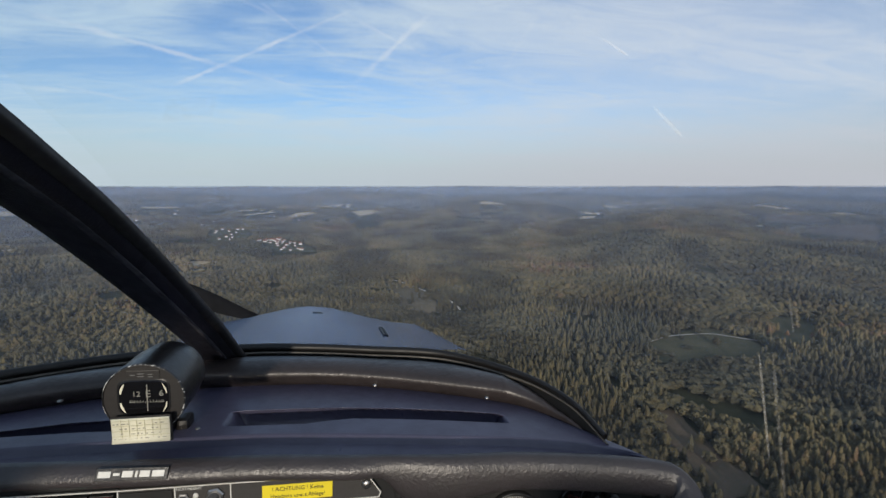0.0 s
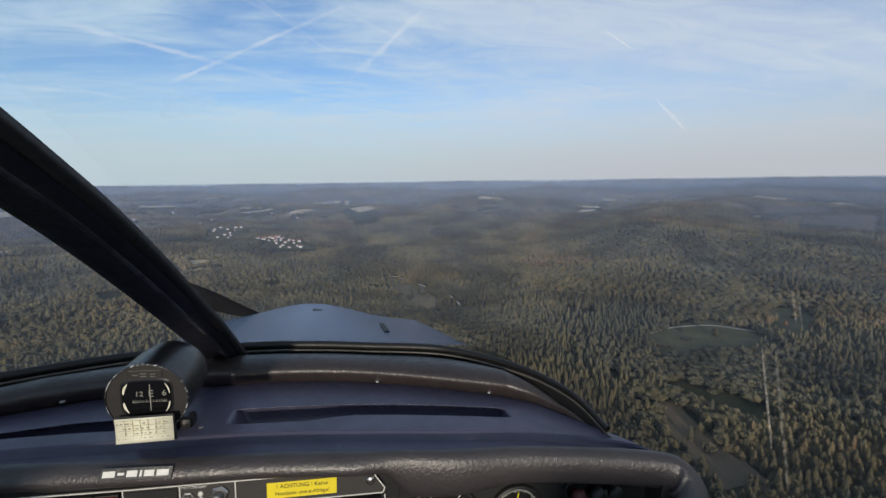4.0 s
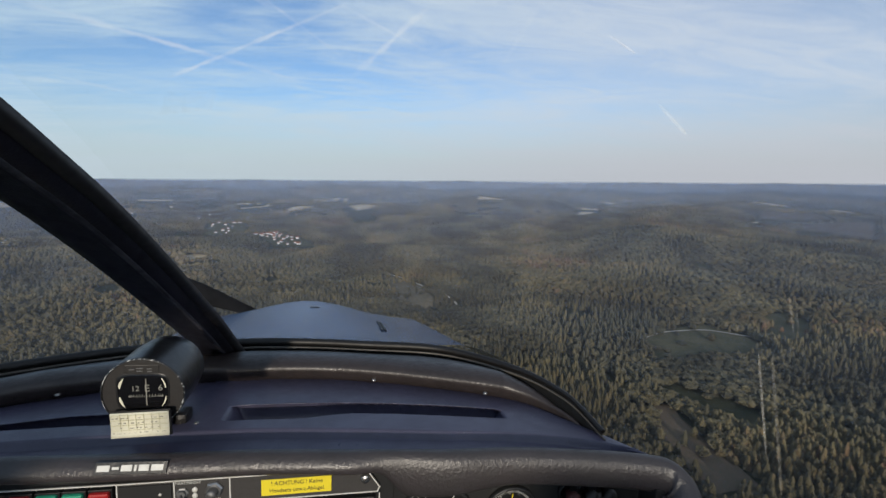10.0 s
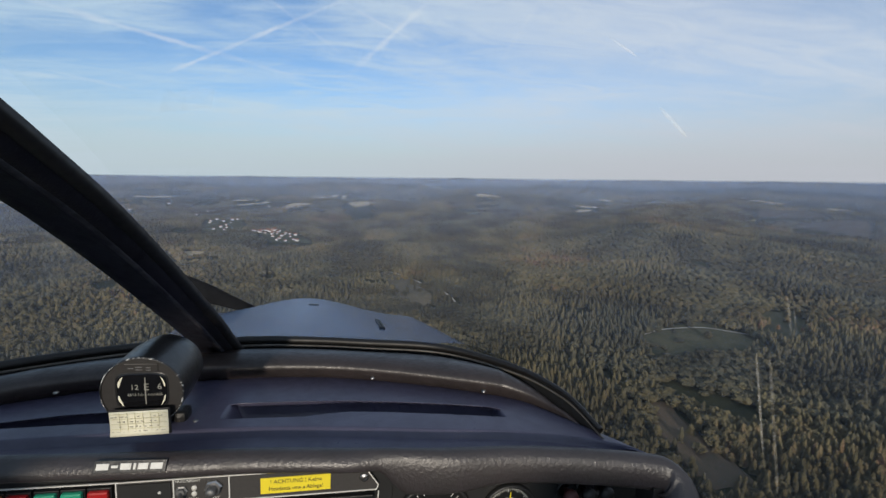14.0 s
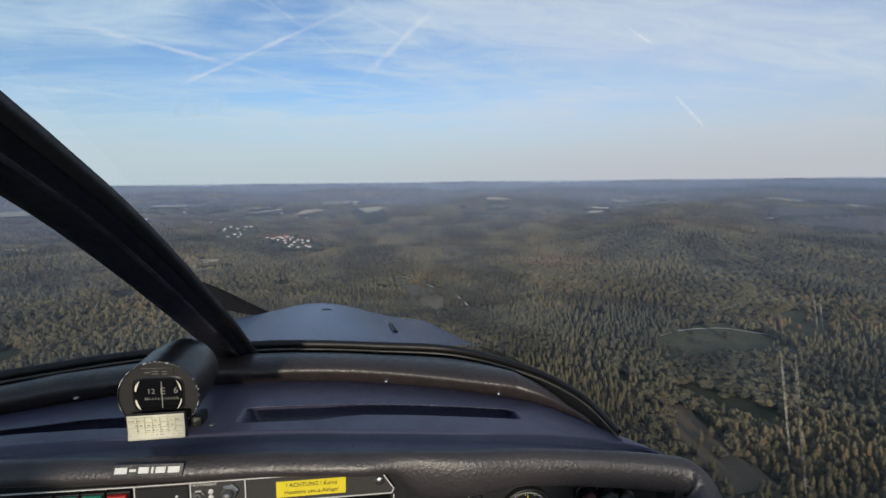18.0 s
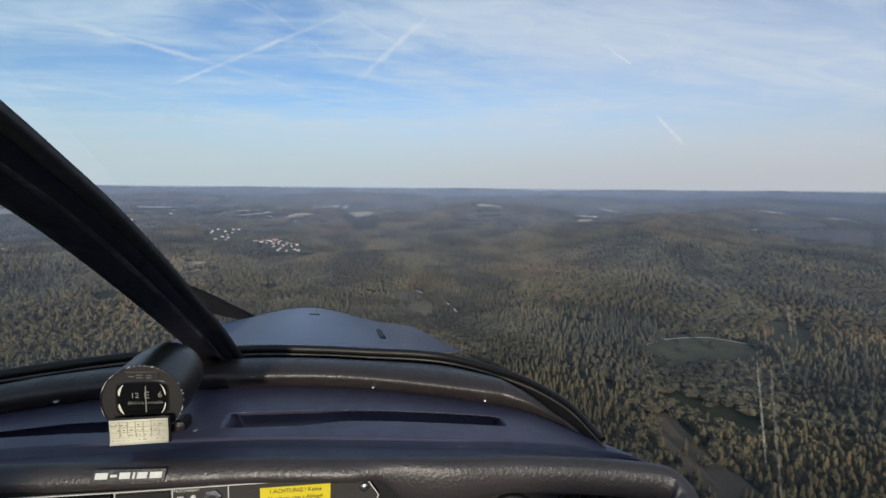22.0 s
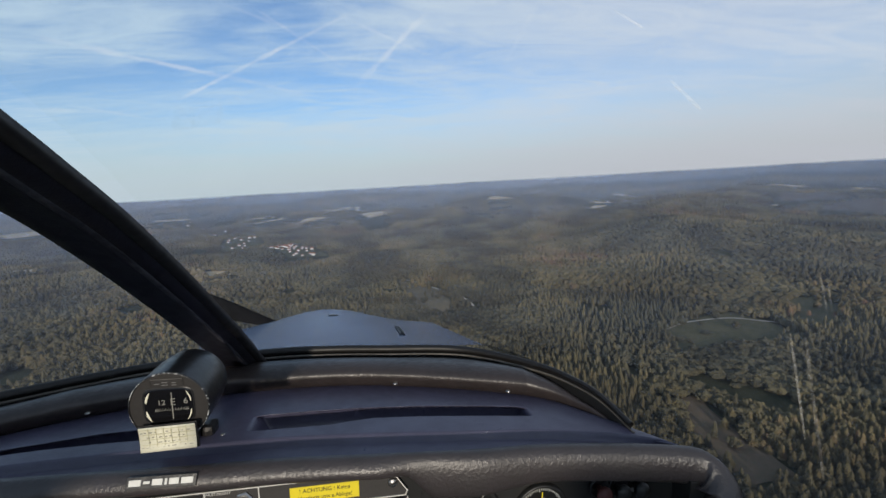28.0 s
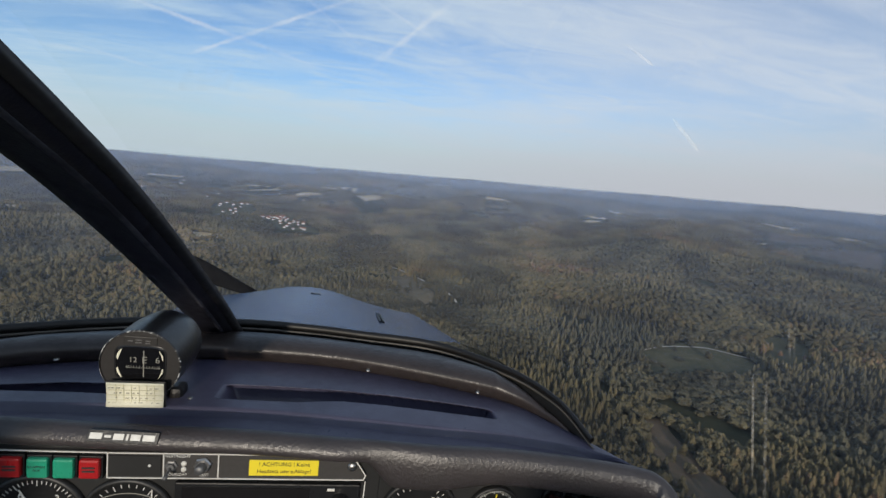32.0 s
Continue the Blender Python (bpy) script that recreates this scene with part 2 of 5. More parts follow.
def box(bm, lo, hi, bevel=0.0, m=None):
    """A box between two corners, with its edges rounded by bevel, turned by m."""
    made = bmesh.ops.create_cube(bm, size=1.0)
    c, s = (Vector(lo) + Vector(hi)) / 2, Vector(hi) - Vector(lo)
    for v in made["verts"]:
        v.co = Vector((v.co.x * s.x, v.co.y * s.y, v.co.z * s.z)) + c
    if bevel:
        edges = list({e for v in made["verts"] for e in v.link_edges})
        got = bmesh.ops.bevel(bm, geom=edges, offset=bevel, segments=2, affect="EDGES", profile=0.6)
        verts = list({v for f in got["faces"] for v in f.verts})
    else:
        verts = made["verts"]
    if m is not None:
        bmesh.ops.transform(bm, matrix=m, verts=verts)
    return bm


def lathe(bm, profile, m, seg=32):
    """A turned body: profile of (radius, height) round the local z axis, placed by m."""
    rings = []
    for r, h in profile:
        if r < 1e-6:
            rings.append([bm.verts.new(m @ Vector((0, 0, h)))])
        else:
            rings.append([bm.verts.new(m @ Vector((r * math.cos(2 * math.pi * k / seg), r * math.sin(2 * math.pi * k / seg), h)))
                          for k in range(seg)])
    for a, b in zip(rings, rings[1:]):
        for k in range(seg):
            q = [a[k % len(a)], a[(k + 1) % len(a)], b[(k + 1) % len(b)], b[k % len(b)]]
            q = list(dict.fromkeys(q))
            if len(q) > 2:
                bm.faces.new(q)
    return bm


def tube_verts(path, radius, seg=8):
    """Rings of a tube along path (a list of vectors)."""
    verts = []
    for i, p in enumerate(path):
        d = (path[min(i + 1, len(path) - 1)] - path[max(i - 1, 0)]).normalized()
        side = d.cross(Vector((0, 0, 1))).normalized()
        up2 = side.cross(d)
        r = radius[i] if isinstance(radius, (list, tuple)) else radius
        verts += [p + side * r * math.cos(2 * math.pi * k / seg) + up2 * r * math.sin(2 * math.pi * k / seg) for k in range(seg)]
    return verts


def thing(name, label, category, m, group=""):
    ob = new(name)
    ob.empty_display_size = 0.1
    ob.matrix_world = m
    return tagged(ob, label, category, group)


# ---------------------------------------------------------------- terrain
HILLS = [(780, 960, 60, 420, 140, -38), (-520, 1180, 30, 300, 140, 20), (230, 1480, 52, 420, 140, -6), (1150, 1500, 58, 380, 150, -30), (-1050, 1900, 34, 420, 170, 25), (480, 800, -14, 300, 90, -30),
         (620, 690, 27, 210, 60, -42), (330, 640, -13, 210, 34, -38), (120, 620, -11, 170, 32, 14), (60, 1010, 27, 280, 75, -8), (-260, 900, 16, 200, 60, 18)]


def ground_z(x, y):
    """Height of the land: low rolling hills that grow with the distance towards high ground all round."""
    x, y = np.asarray(x, float), np.asarray(y, float)
    r = np.hypot(x, y)
    s = np.clip((r - 620) / 1500, 0, 1)
    amp = 5 + 25 * s * s * (3 - 2 * s)
    n = (np.sin(x / 310 + 1.3) * np.sin(y / 270 + 0.4) + 0.6 * np.sin((x + y) / 190 + 2.0)
         + 0.5 * np.sin((x - 1.7 * y) / 430 + 5.0) + 0.35 * np.sin(x / 120 - y / 95))
    far = np.clip((r - 2000) / 2900, 0, 1.0)
    ridge = 6 * np.sin(np.arctan2(x, y) * 9 + 1.0) + 4 * np.sin(np.arctan2(x, y) * 23)
    hill = 0.0
    for hx, hy, high, long, wide, turn in HILLS:
        c, q = math.cos(radians(turn)), math.sin(radians(turn))
        u, v = (x - hx) * c + (y - hy) * q, (y - hy) * c - (x - hx) * q
        hill = hill + high * np.exp(-(u / long) ** 2 - (v / wide) ** 2)
    return hill + amp * n * (1 - 0.85 * far) + 172 * far ** 1.05 + ridge * far * (1 - 0.6 * far)


def soil_material(name, a, b, c, scale, patch):
    m = material(name, a, 0.95, second=b, scale=scale, patch=patch, spec=0.1)
    nt = m.node_tree
    bsdf = nt.nodes["Principled BSDF"]
    where = nt.nodes.new("ShaderNodeTexCoord").outputs["Object"]
    old = bsdf.inputs["Base Color"].links[0].from_socket
    spots = ramp_node(nt, noise_node(nt, where, patch * 6, 6, 0.7).outputs[0], 0.5, 0.7)
    link(nt, mix_node(nt, spots, old, c), bsdf.inputs["Base Color"])
    return m


FLOOR = soil_material("forest_floor", (0.030, 0.034, 0.018), (0.045, 0.042, 0.024), (0.022, 0.026, 0.014), 0.25, 0.006)
PLOUGH = soil_material("ploughed_soil", (0.092, 0.072, 0.052), (0.072, 0.060, 0.045), (0.105, 0.083, 0.060), 0.35, 0.02)
DRY = soil_material("dry_meadow", (0.140, 0.116, 0.080), (0.105, 0.092, 0.064), (0.165, 0.138, 0.094), 0.35, 0.03)
STUBBLE = soil_material("stubble", (0.40, 0.33, 0.22), (0.33, 0.27, 0.18), (0.45, 0.38, 0.27), 0.3, 0.02)
GRASS = soil_material("meadow_grass", (0.086, 0.080, 0.048), (0.054, 0.057, 0.034), (0.125, 0.104, 0.064), 0.25, 0.045)
GRAVEL = soil_material("gravel_track", (0.42, 0.39, 0.34), (0.34, 0.32, 0.28), (0.46, 0.43, 0.38), 0.8, 0.05)

radii = [60 * 1.052 ** k for k in range(94)]
SEG = 288
rings = []
for r in radii:
    for k in range(SEG):
        a = 2 * math.pi * k / SEG
        rings.append((r * math.sin(a), r * math.cos(a)))
xy = np.array(rings)
zz = ground_z(xy[:, 0], xy[:, 1])
verts = [(x, y, z) for (x, y), z in zip(rings, zz)]
faces = grid_faces(len(radii), SEG, True)
verts.append((0, 0, float(ground_z(0, 0))))
faces += [(len(verts) - 1, k, (k + 1) % SEG) for k in range(SEG)]
ground = mesh_object("ground", verts, faces, FLOOR)
tagged(ground, "rolling forested land reaching to the horizon", "ground", kind="structure")

CLEAR = []      # open ground where no trees stand: convex quads


def inside(quad, x, y, grow=0.0):
    c = np.mean(quad, axis=0)
    ok = np.ones(np.shape(x), bool)
    for (ax, ay), (bx, by) in zip(quad, quad[1:] + quad[:1]):
        nx, ny = by - ay, ax - bx
        n = math.hypot(nx, ny)
        side = ((c[0] - ax) * nx + (c[1] - ay) * ny) / n
        ok &= ((x - ax) * nx + (y - ay) * ny) / n * (1 if side > 0 else -1) > -grow
    return ok


def field(quad, mat, label, name="field", lift=0.7, n=24):
    """An open field draped on the land, with an uneven hem."""
    CLEAR.append(quad)
    a, b, c, d = [Vector((*q, 0)) for q in quad]
    pts = []
    for i in range(n + 1):
        for j in range(n + 1):
            u, v = i / n, j / n
            p = a.lerp(b, u).lerp(d.lerp(c, u), v)
            if i in (0, n) or j in (0, n):
                p += noise.noise_vector(p / 35) * 9
            pts.append((p.x, p.y, float(ground_z(p.x, p.y)) + lift))
    return tagged(mesh_object(name, pts, grid_faces(n + 1, n + 1), mat), label, "field", kind="structure")


def track(points, width, mat, label, name="road", lift=1.1, verge=2.0):
    """A road along points, draped on the land."""
    n = 14 * len(points)
    mid = [glide([(*p, 0) for p in points], i / n) for i in range(n + 1)]
    pts = []
    for i, p in enumerate(mid):
        d = (mid[min(i + 1, n)] - mid[max(i - 1, 0)]).normalized()
        for s in (-0.5, 0.5):
            q = p + Vector((-d.y, d.x, 0)) * width * s
            pts.append((q.x, q.y, float(ground_z(q.x, q.y)) + lift))
        if i < n:
            w = width * 0.5 + verge
            e = mid[i + 1]
            CLEAR.append([(p.x - d.y * w, p.y + d.x * w), (e.x - d.y * w, e.y + d.x * w), (e.x + d.y * w, e.y - d.x * w), (p.x + d.y * w, p.y - d.x * w)])
    return tagged(mesh_object(name, pts, grid_faces(n + 1, 2), mat), label, "road", kind="structure")


field([(296, 388), (338, 458), (458, 492), (462, 386)], GRASS, "dull green forest clearing crossed by a gravel track")
field([(474, 420), (572, 510), (640, 505), (535, 402)], GRASS, "dull green meadow behind a row of trees")
field([(28, 860), (46, 660), (112, 590), (92, 790)], DRY, "pale brown meadow between spruce woods")
track([(333, 451), (371, 465), (410, 467), (438, 462), (461, 442), (491, 416), (518, 398)], 2.6, GRAVEL, "pale gravel track through the clearing")
track([(10, 905), (32, 872), (70, 820), (110, 720), (140, 640), (150, 560)], 3.6, GRAVEL, "pale winding gravel track beside the meadow")

HEATH = soil_material("brown_heath", (0.118, 0.086, 0.062), (0.092, 0.074, 0.052), (0.070, 0.070, 0.046), 0.5, 0.05)
track([(222, 435), (226, 375), (228, 320)], 7.0, HEATH, "brown overgrown gully through the spruce forest", "gully", 0.8, 2.5)
field([(203, 205), (228, 306), (256, 312), (246, 205)], HEATH, "brown bare strip of cleared forest floor", n=30)
for quad, mat, label in (
        ([(1865, 1740), (2165, 1750), (1995, 1525), (1720, 1615)], PLOUGH, "reddish-brown ploughed field on the plateau"),
        ([(1825, 1500), (2095, 1435), (1835, 1250), (1650, 1385)], PLOUGH, "reddish-brown ploughed field on the plateau"),
        ([(1545, 1580), (1680, 1575), (1615, 1505), (1440, 1495)], STUBBLE, "small pale field beside a wood"),
        ([(-620, 1850), (-490, 1890), (-420, 1590), (-540, 1560)], GRASS, "village green among woods"),
        ([(-390, 1540), (-290, 1520), (-140, 1280), (-260, 1250)], GRASS, "open village ground among woods"),
        ([(745, 1165), (835, 1125), (820, 1085), (735, 1115)], GRASS, "open village ground in the valley"),
        ([(1510, 1390), (1710, 1280), (1660, 1220), (1500, 1330)], GRASS, "open hamlet ground beside the fields")):
    field(quad, mat, label, n=14)
    mid = np.mean(quad, axis=0)
    near = mid * (1 - 60 / np.hypot(*mid))
    CLEAR.append([tuple(near + (np.array(q) - mid) * 1.12) for q in quad])

# harvested fields far off: place, half length across the view, half depth
for x, y, long, deep in ((-1240, 2847, 110, 70), (-956, 2877, 63, 60), (-617, 2649, 113, 85), (-341, 2402, 79, 50), (-34, 2252, 63, 130), (569, 2326, 78, 110),
                         (1351, 2423, 82, 70), (796, 2707, 83, 45), (1782, 2370, 70, 50), (2200, 2025, 88, 50), (2360, 1746, 69, 50), (138, 3172, 56, 50),
                         (-305, 3134, 74, 50), (-1271, 3272, 83, 80), (-1299, 2672, 88, 60), (-1846, 2490, 147, 75), (-385, 1097, 41, 22), (-1006, 1393, 51, 27)):
    c = Vector((x, y))
    out = c.normalized()
    across = Vector((out.y, -out.x))
    skew = 0.5 * math.sin(x * 0.7 + y)
    quad = [tuple(c + across * (u * long + v * skew * deep) + out * v * deep * (1 + 0.25 * u * math.sin(x))) for u, v in ((-1, -1), (1, -0.8), (0.9, 1), (-0.8, 0.9))]
    field(quad, STUBBLE, "pale stubble field among distant woods", n=14)
    near = 16 * c.length / 175
    CLEAR.append([tuple(Vector(q) - out * near) for q in quad])
    CLEAR.append([tuple(Vector(q) - out * near * 0.5) for q in quad])

rng = random.Random(17)
for k in range(26):
    az, r = rng.uniform(-36, 26) if k < 22 else rng.uniform(20, 54), rng.uniform(2500, 4300)
    long, deep, turn = rng.uniform(40, 120), rng.uniform(30, 60), radians(-az + rng.uniform(-25, 25))
    c = Vector((r * math.sin(radians(az)), r * math.cos(radians(az))))
    quad = []
    for u, v in ((-1, -1), (1, -1), (1, 1), (-1, 1)):
        u, v = u * long * rng.uniform(0.7, 1.1), v * deep * rng.uniform(0.7, 1.1)
        quad.append((c.x + u * math.cos(turn) - v * math.sin(turn), c.y + u * math.sin(turn) + v * math.cos(turn)))
    field(quad, rng.choice((STUBBLE, STUBBLE, GRASS, PLOUGH)), "pale distant field among woods", n=6)
    CLEAR.append([(x * (1 - 50 / r), y * (1 - 50 / r)) for x, y in quad])

# houses of the villages
WALLS = material("white_render", (0.78, 0.76, 0.71), 0.8, vary=0.08, scale=2, patch=0.5)
TILES = material("red_brown_roof_tiles", (0.25, 0.105, 0.065), 0.8, vary=0.25, scale=3, patch=0.6)
PANES = material("window_dark", (0.03, 0.035, 0.045), 0.2)


def house():
    h = thing("house", "white rendered house with a red-brown tiled gable roof", "house", Matrix.Identity(4), "houses of the villages")
    bm = bmesh.new()
    box(bm, (-6, -4.5, -2), (6, 4.5, 5.6))
    part("wall", bm, WALLS, h)
    bm = bmesh.new()
    v = [bm.verts.new(p) for p in ((-6.6, -5.3, 5.2), (6.6, -5.3, 5.2), (6.6, 5.3, 5.2), (-6.6, 5.3, 5.2), (-6.6, 0, 10.0), (6.6, 0, 10.0))]
    for f in ((0, 1, 5, 4), (2, 3, 4, 5), (3, 0, 4), (1, 2, 5), (3, 2, 1, 0)):
        bm.faces.new([v[k] for k in f])
    roof = part("roof", bm, TILES, h)
    bm = bmesh.new()
    box(bm, (2.0, 0.8, 8.0), (2.8, 1.6, 11.0))
    part("chimney", bm, TILES, roof)
    for x in (-3.6, 0.0, 3.6):
        bm = bmesh.new()
        box(bm, (x - 0.7, -4.62, 2.0), (x + 0.7, -4.46, 3.6))
        part("window", bm, PANES, h)
    return h


first = house()
spots = []
rng = random.Random(9)
for quad, count in (([(-610, 1850), (-500, 1880), (-440, 1600), (-520, 1570)], 12), ([(-380, 1530), (-300, 1500), (-150, 1290), (-250, 1270)], 34),
                    ([(755, 1155), (830, 1120), (815, 1090), (740, 1120)], 10), ([(1520, 1380), (1700, 1285), (1655, 1230), (1510, 1330)], 14)):
    tries = 0
    while count and tries < 400:
        tries += 1
        u, v = rng.random(), rng.random()
        a, b, c, d = [Vector(q) for q in quad]
        p = a.lerp(b, u).lerp(d.lerp(c, u), v)
        if all((p - q).length > 15 for q in spots):
            spots.append(p)
            count -= 1
for k in range(26):
    az, r = rng.uniform(-36, 40), rng.uniform(1900, 3300)
    spots.append(Vector((r * math.sin(radians(az)), r * math.cos(radians(az)))))
for p in spots[66:]:
    n = Vector((-p.y, p.x)).normalized() * 15
    CLEAR.append([tuple(p * 0.968 - n), tuple(p * 1.006 - n), tuple(p * 1.006 + n), tuple(p * 0.968 + n)])
for k, p in enumerate(spots):
    m = pose(p.x, p.y, float(ground_z(p.x, p.y)) + 0.6, 0, 0, rng.choice((0, 90, 20, 70)) + rng.uniform(-12, 12))
    m = m @ Matrix.Scale(rng.uniform(0.50, 0.80), 4)
    if k:
        copy_thing(first, m).matrix_world = m
    else:
        first.matrix_world = m

# ---------------------------------------------------------------- woods
def leaf_material(name, stops):
    """Foliage that differs from tree to tree and from stand to stand."""
    m = bpy.data.materials.new(name)
    m.use_nodes = True
    nt = m.node_tree
    b = nt.nodes["Principled BSDF"]
    geo = nt.nodes.new("ShaderNodeNewGeometry")
    where = geo.outputs["Position"]
    stand = noise_node(nt, where, 0.0035, 4, 0.6).outputs[0]
    level = vec_node(nt, "MULTIPLY", where, (1.0, 1.0, 0.0))
    single = noise_node(nt, level, 0.15, 2, 0.5).outputs[0]
    pick = math_node(nt, "ADD", math_node(nt, "MULTIPLY", geo.outputs["Random Per Island"], 0.14),
                     ramp_node(nt, stand, 0.30, 0.70, -0.24, 0.70, smooth=False))
    pick = math_node(nt, "ADD", pick, ramp_node(nt, single, 0.32, 0.68, -0.07, 0.36), clamp=True)
    ramp = nt.nodes.new("ShaderNodeValToRGB")
    link(nt, pick, ramp.inputs[0])
    while len(ramp.color_ramp.elements) < len(stops):
        ramp.color_ramp.elements.new(0.5)
    for e, (p, c) in zip(ramp.color_ramp.elements, stops):
        e.position, e.color = p, (*c, 1)
    tuft = noise_node(nt, where, 1.1, 4, 0.65).outputs[0]
    broad = noise_node(nt, level, 0.006, 3, 0.6, 0.6).outputs[0]
    tone = mix_node(nt, 1.0, ramp.outputs[0], ramp_grey(nt, ramp_node(nt, broad, 0.36, 0.64), 0.60, 1.20), "MULTIPLY")
    link(nt, mix_node(nt, 1.0, tone, ramp_grey(nt, tuft, 0.76, 1.20), "MULTIPLY"), b.inputs["Base Color"])
    b.inputs["Roughness"].default_value = 0.85
    b.inputs["Specular IOR Level"].default_value = 0.15
    n = nt.nodes.new("ShaderNodeBump")
    n.inputs["Strength"].default_value, n.inputs["Distance"].default_value = 0.6, 0.8
    link(nt, noise_node(nt, where, 1.6, 3, 0.7).outputs[0], n.inputs["Height"])
    link(nt, n.outputs[0], b.inputs["Normal"])
    return m


LEAVES = leaf_material("autumn_forest_foliage", [
    (0.0, (0.053, 0.054, 0.041)), (0.30, (0.079, 0.072, 0.049)), (0.58, (0.115, 0.098, 0.054)),
    (0.82, (0.147, 0.113, 0.062)), (0.93, (0.171, 0.108, 0.066)), (1.0, (0.174, 0.096, 0.068))])
BARK = material("grey_brown_bark", (0.11, 0.085, 0.065), 0.9, vary=0.2, scale=3, patch=0.8)


def lathe_tree(rng, levels, seg, jitter, droop=0.0, star=0.0):
    """One connected ragged crown: rings of (radius, height) whose points wander in and out, closed by a tip."""
    v, f = [], []
    for i, (r, h) in enumerate(levels):
        for k in range(seg):
            spike = 1 + star * (1 if k % 2 else -1)
            a = 2 * math.pi * (k + 0.5 * (i % 2)) / seg + rng.uniform(-0.25, 0.25)
            q = r * spike * (1 + rng.uniform(-jitter, jitter))
            v.append((q * math.cos(a), q * math.sin(a), h + rng.uniform(-0.05, 0.05) - droop * (k % 2)))
    v.append((rng.uniform(-0.05, 0.05), rng.uniform(-0.05, 0.05), 1.0))
    for i in range(len(levels) - 1):
        for k in range(seg):
            a, b = i * seg + k, i * seg + (k + 1) % seg
            c, d = a + seg, b + seg
            f += [(a, b, d), (a, d, c)]
    t = len(v) - 1
    f += [((len(levels) - 1) * seg + k, (len(levels) - 1) * seg + (k + 1) % seg, t) for k in range(seg)]
    return np.array(v), np.array(f)


def feathered(rng, whorls, arms):
    """A spruce: a slim core inside whorls of drooping, ridged boughs."""
    v, f = lathe_tree(rng, [(0.60, 0.06), (0.58, 0.45), (0.36, 0.78)], 5, 0.2)
    v, f = [tuple(q) for q in v], [tuple(q) for q in f]
    for i in range(whorls):
        h = 0.12 + 0.83 * (i + rng.uniform(-0.25, 0.25)) / whorls
        r = 1.10 * (1 - max(h - 0.1, 0.0) / 0.95) ** 0.55
        for k in range(arms if h < 0.7 else arms - 1):
            a, q = 2 * math.pi * (k + 0.5 * (i % 2)) / arms + rng.uniform(-0.35, 0.35), r * rng.uniform(0.72, 1.2)
            w, drop = q * rng.uniform(0.26, 0.40) + 0.03, rng.uniform(0.02, 0.055)
            ca, sa, n = math.cos(a), math.sin(a), len(v)
            v += [(0.08 * q * ca, 0.08 * q * sa, h + 0.05), (0.6 * q * ca - w * sa, 0.6 * q * sa + w * ca, h - 0.02 - 0.4 * drop),
                  (0.6 * q * ca + w * sa, 0.6 * q * sa - w * ca, h - 0.02 - 0.4 * drop), (q * ca, q * sa, h - drop + 0.01)]
            f += [(n, n + 3, n + 1), (n, n + 2, n + 3)]
    return np.array(v), np.array(f)


def tufted(rng, count):
    """A broadleaved crown: an uneven core covered with leafy tufts that stand out of it."""
    v, f = lathe_tree(rng, [(0.40, 0.12), (0.86, 0.34), (0.92, 0.58), (0.62, 0.82)], 7, 0.18)
    v, f = [tuple(q) for q in v], [tuple(q) for q in f]
    for k in range(count):
        up, a = rng.uniform(-0.55, 1.0), rng.uniform(0, 2 * math.pi)
        flat = math.sqrt(1 - up * up)
        d = Vector((flat * math.cos(a), flat * math.sin(a), up))
        side = d.cross(Vector((0.3, 0.2, 1))).normalized()
        over = d.cross(side)
        lump = 1 + 0.16 * math.sin(3 * a + 5 * up) + rng.uniform(-0.1, 0.1)
        size, n = rng.uniform(0.26, 0.44), len(v)
        pts = [d * 1.22 * lump] + [d * 0.84 * lump + (side * math.cos(q) + over * math.sin(q)) * size for q in (0.3, 2.4, 4.5)]
        v += [(p.x * 0.98, p.y * 0.98, 0.54 + p.z * 0.36) for p in pts]
        f += [(n, n + 1, n + 2), (n, n + 2, n + 3), (n, n + 3, n + 1)]
    return np.array(v), np.array(f)


def templates(kind, count, seed):
    rng = np.random.RandomState(seed)
    out = []
    for _ in range(count):
        if kind == "spruce_edge":
            out.append(feathered(rng, 11, 7))
        elif kind == "broad_edge":
            out.append(tufted(rng, 58))
        elif kind == "spruce_near":
            out.append(feathered(rng, 7, 6))
        elif kind == "broad_near":
            out.append(tufted(rng, 25))
        elif kind == "spruce_mid":
            out.append(lathe_tree(rng, [(1.0, 0.10), (0.92, 0.46), (0.55, 0.76)], 5, 0.25))
        elif kind == "broad_mid":
            out.append(lathe_tree(rng, [(0.8, 0.12), (1.15, 0.50), (0.75, 0.80)], 5, 0.28))
        elif kind == "far":
            out.append(lathe_tree(rng, [(1.0, 0.05), (0.62, 0.58)], 4, 0.28))
        else:
            out.append(lathe_tree(rng, [(1.1, 0.1)], 5, 0.3))
    return out


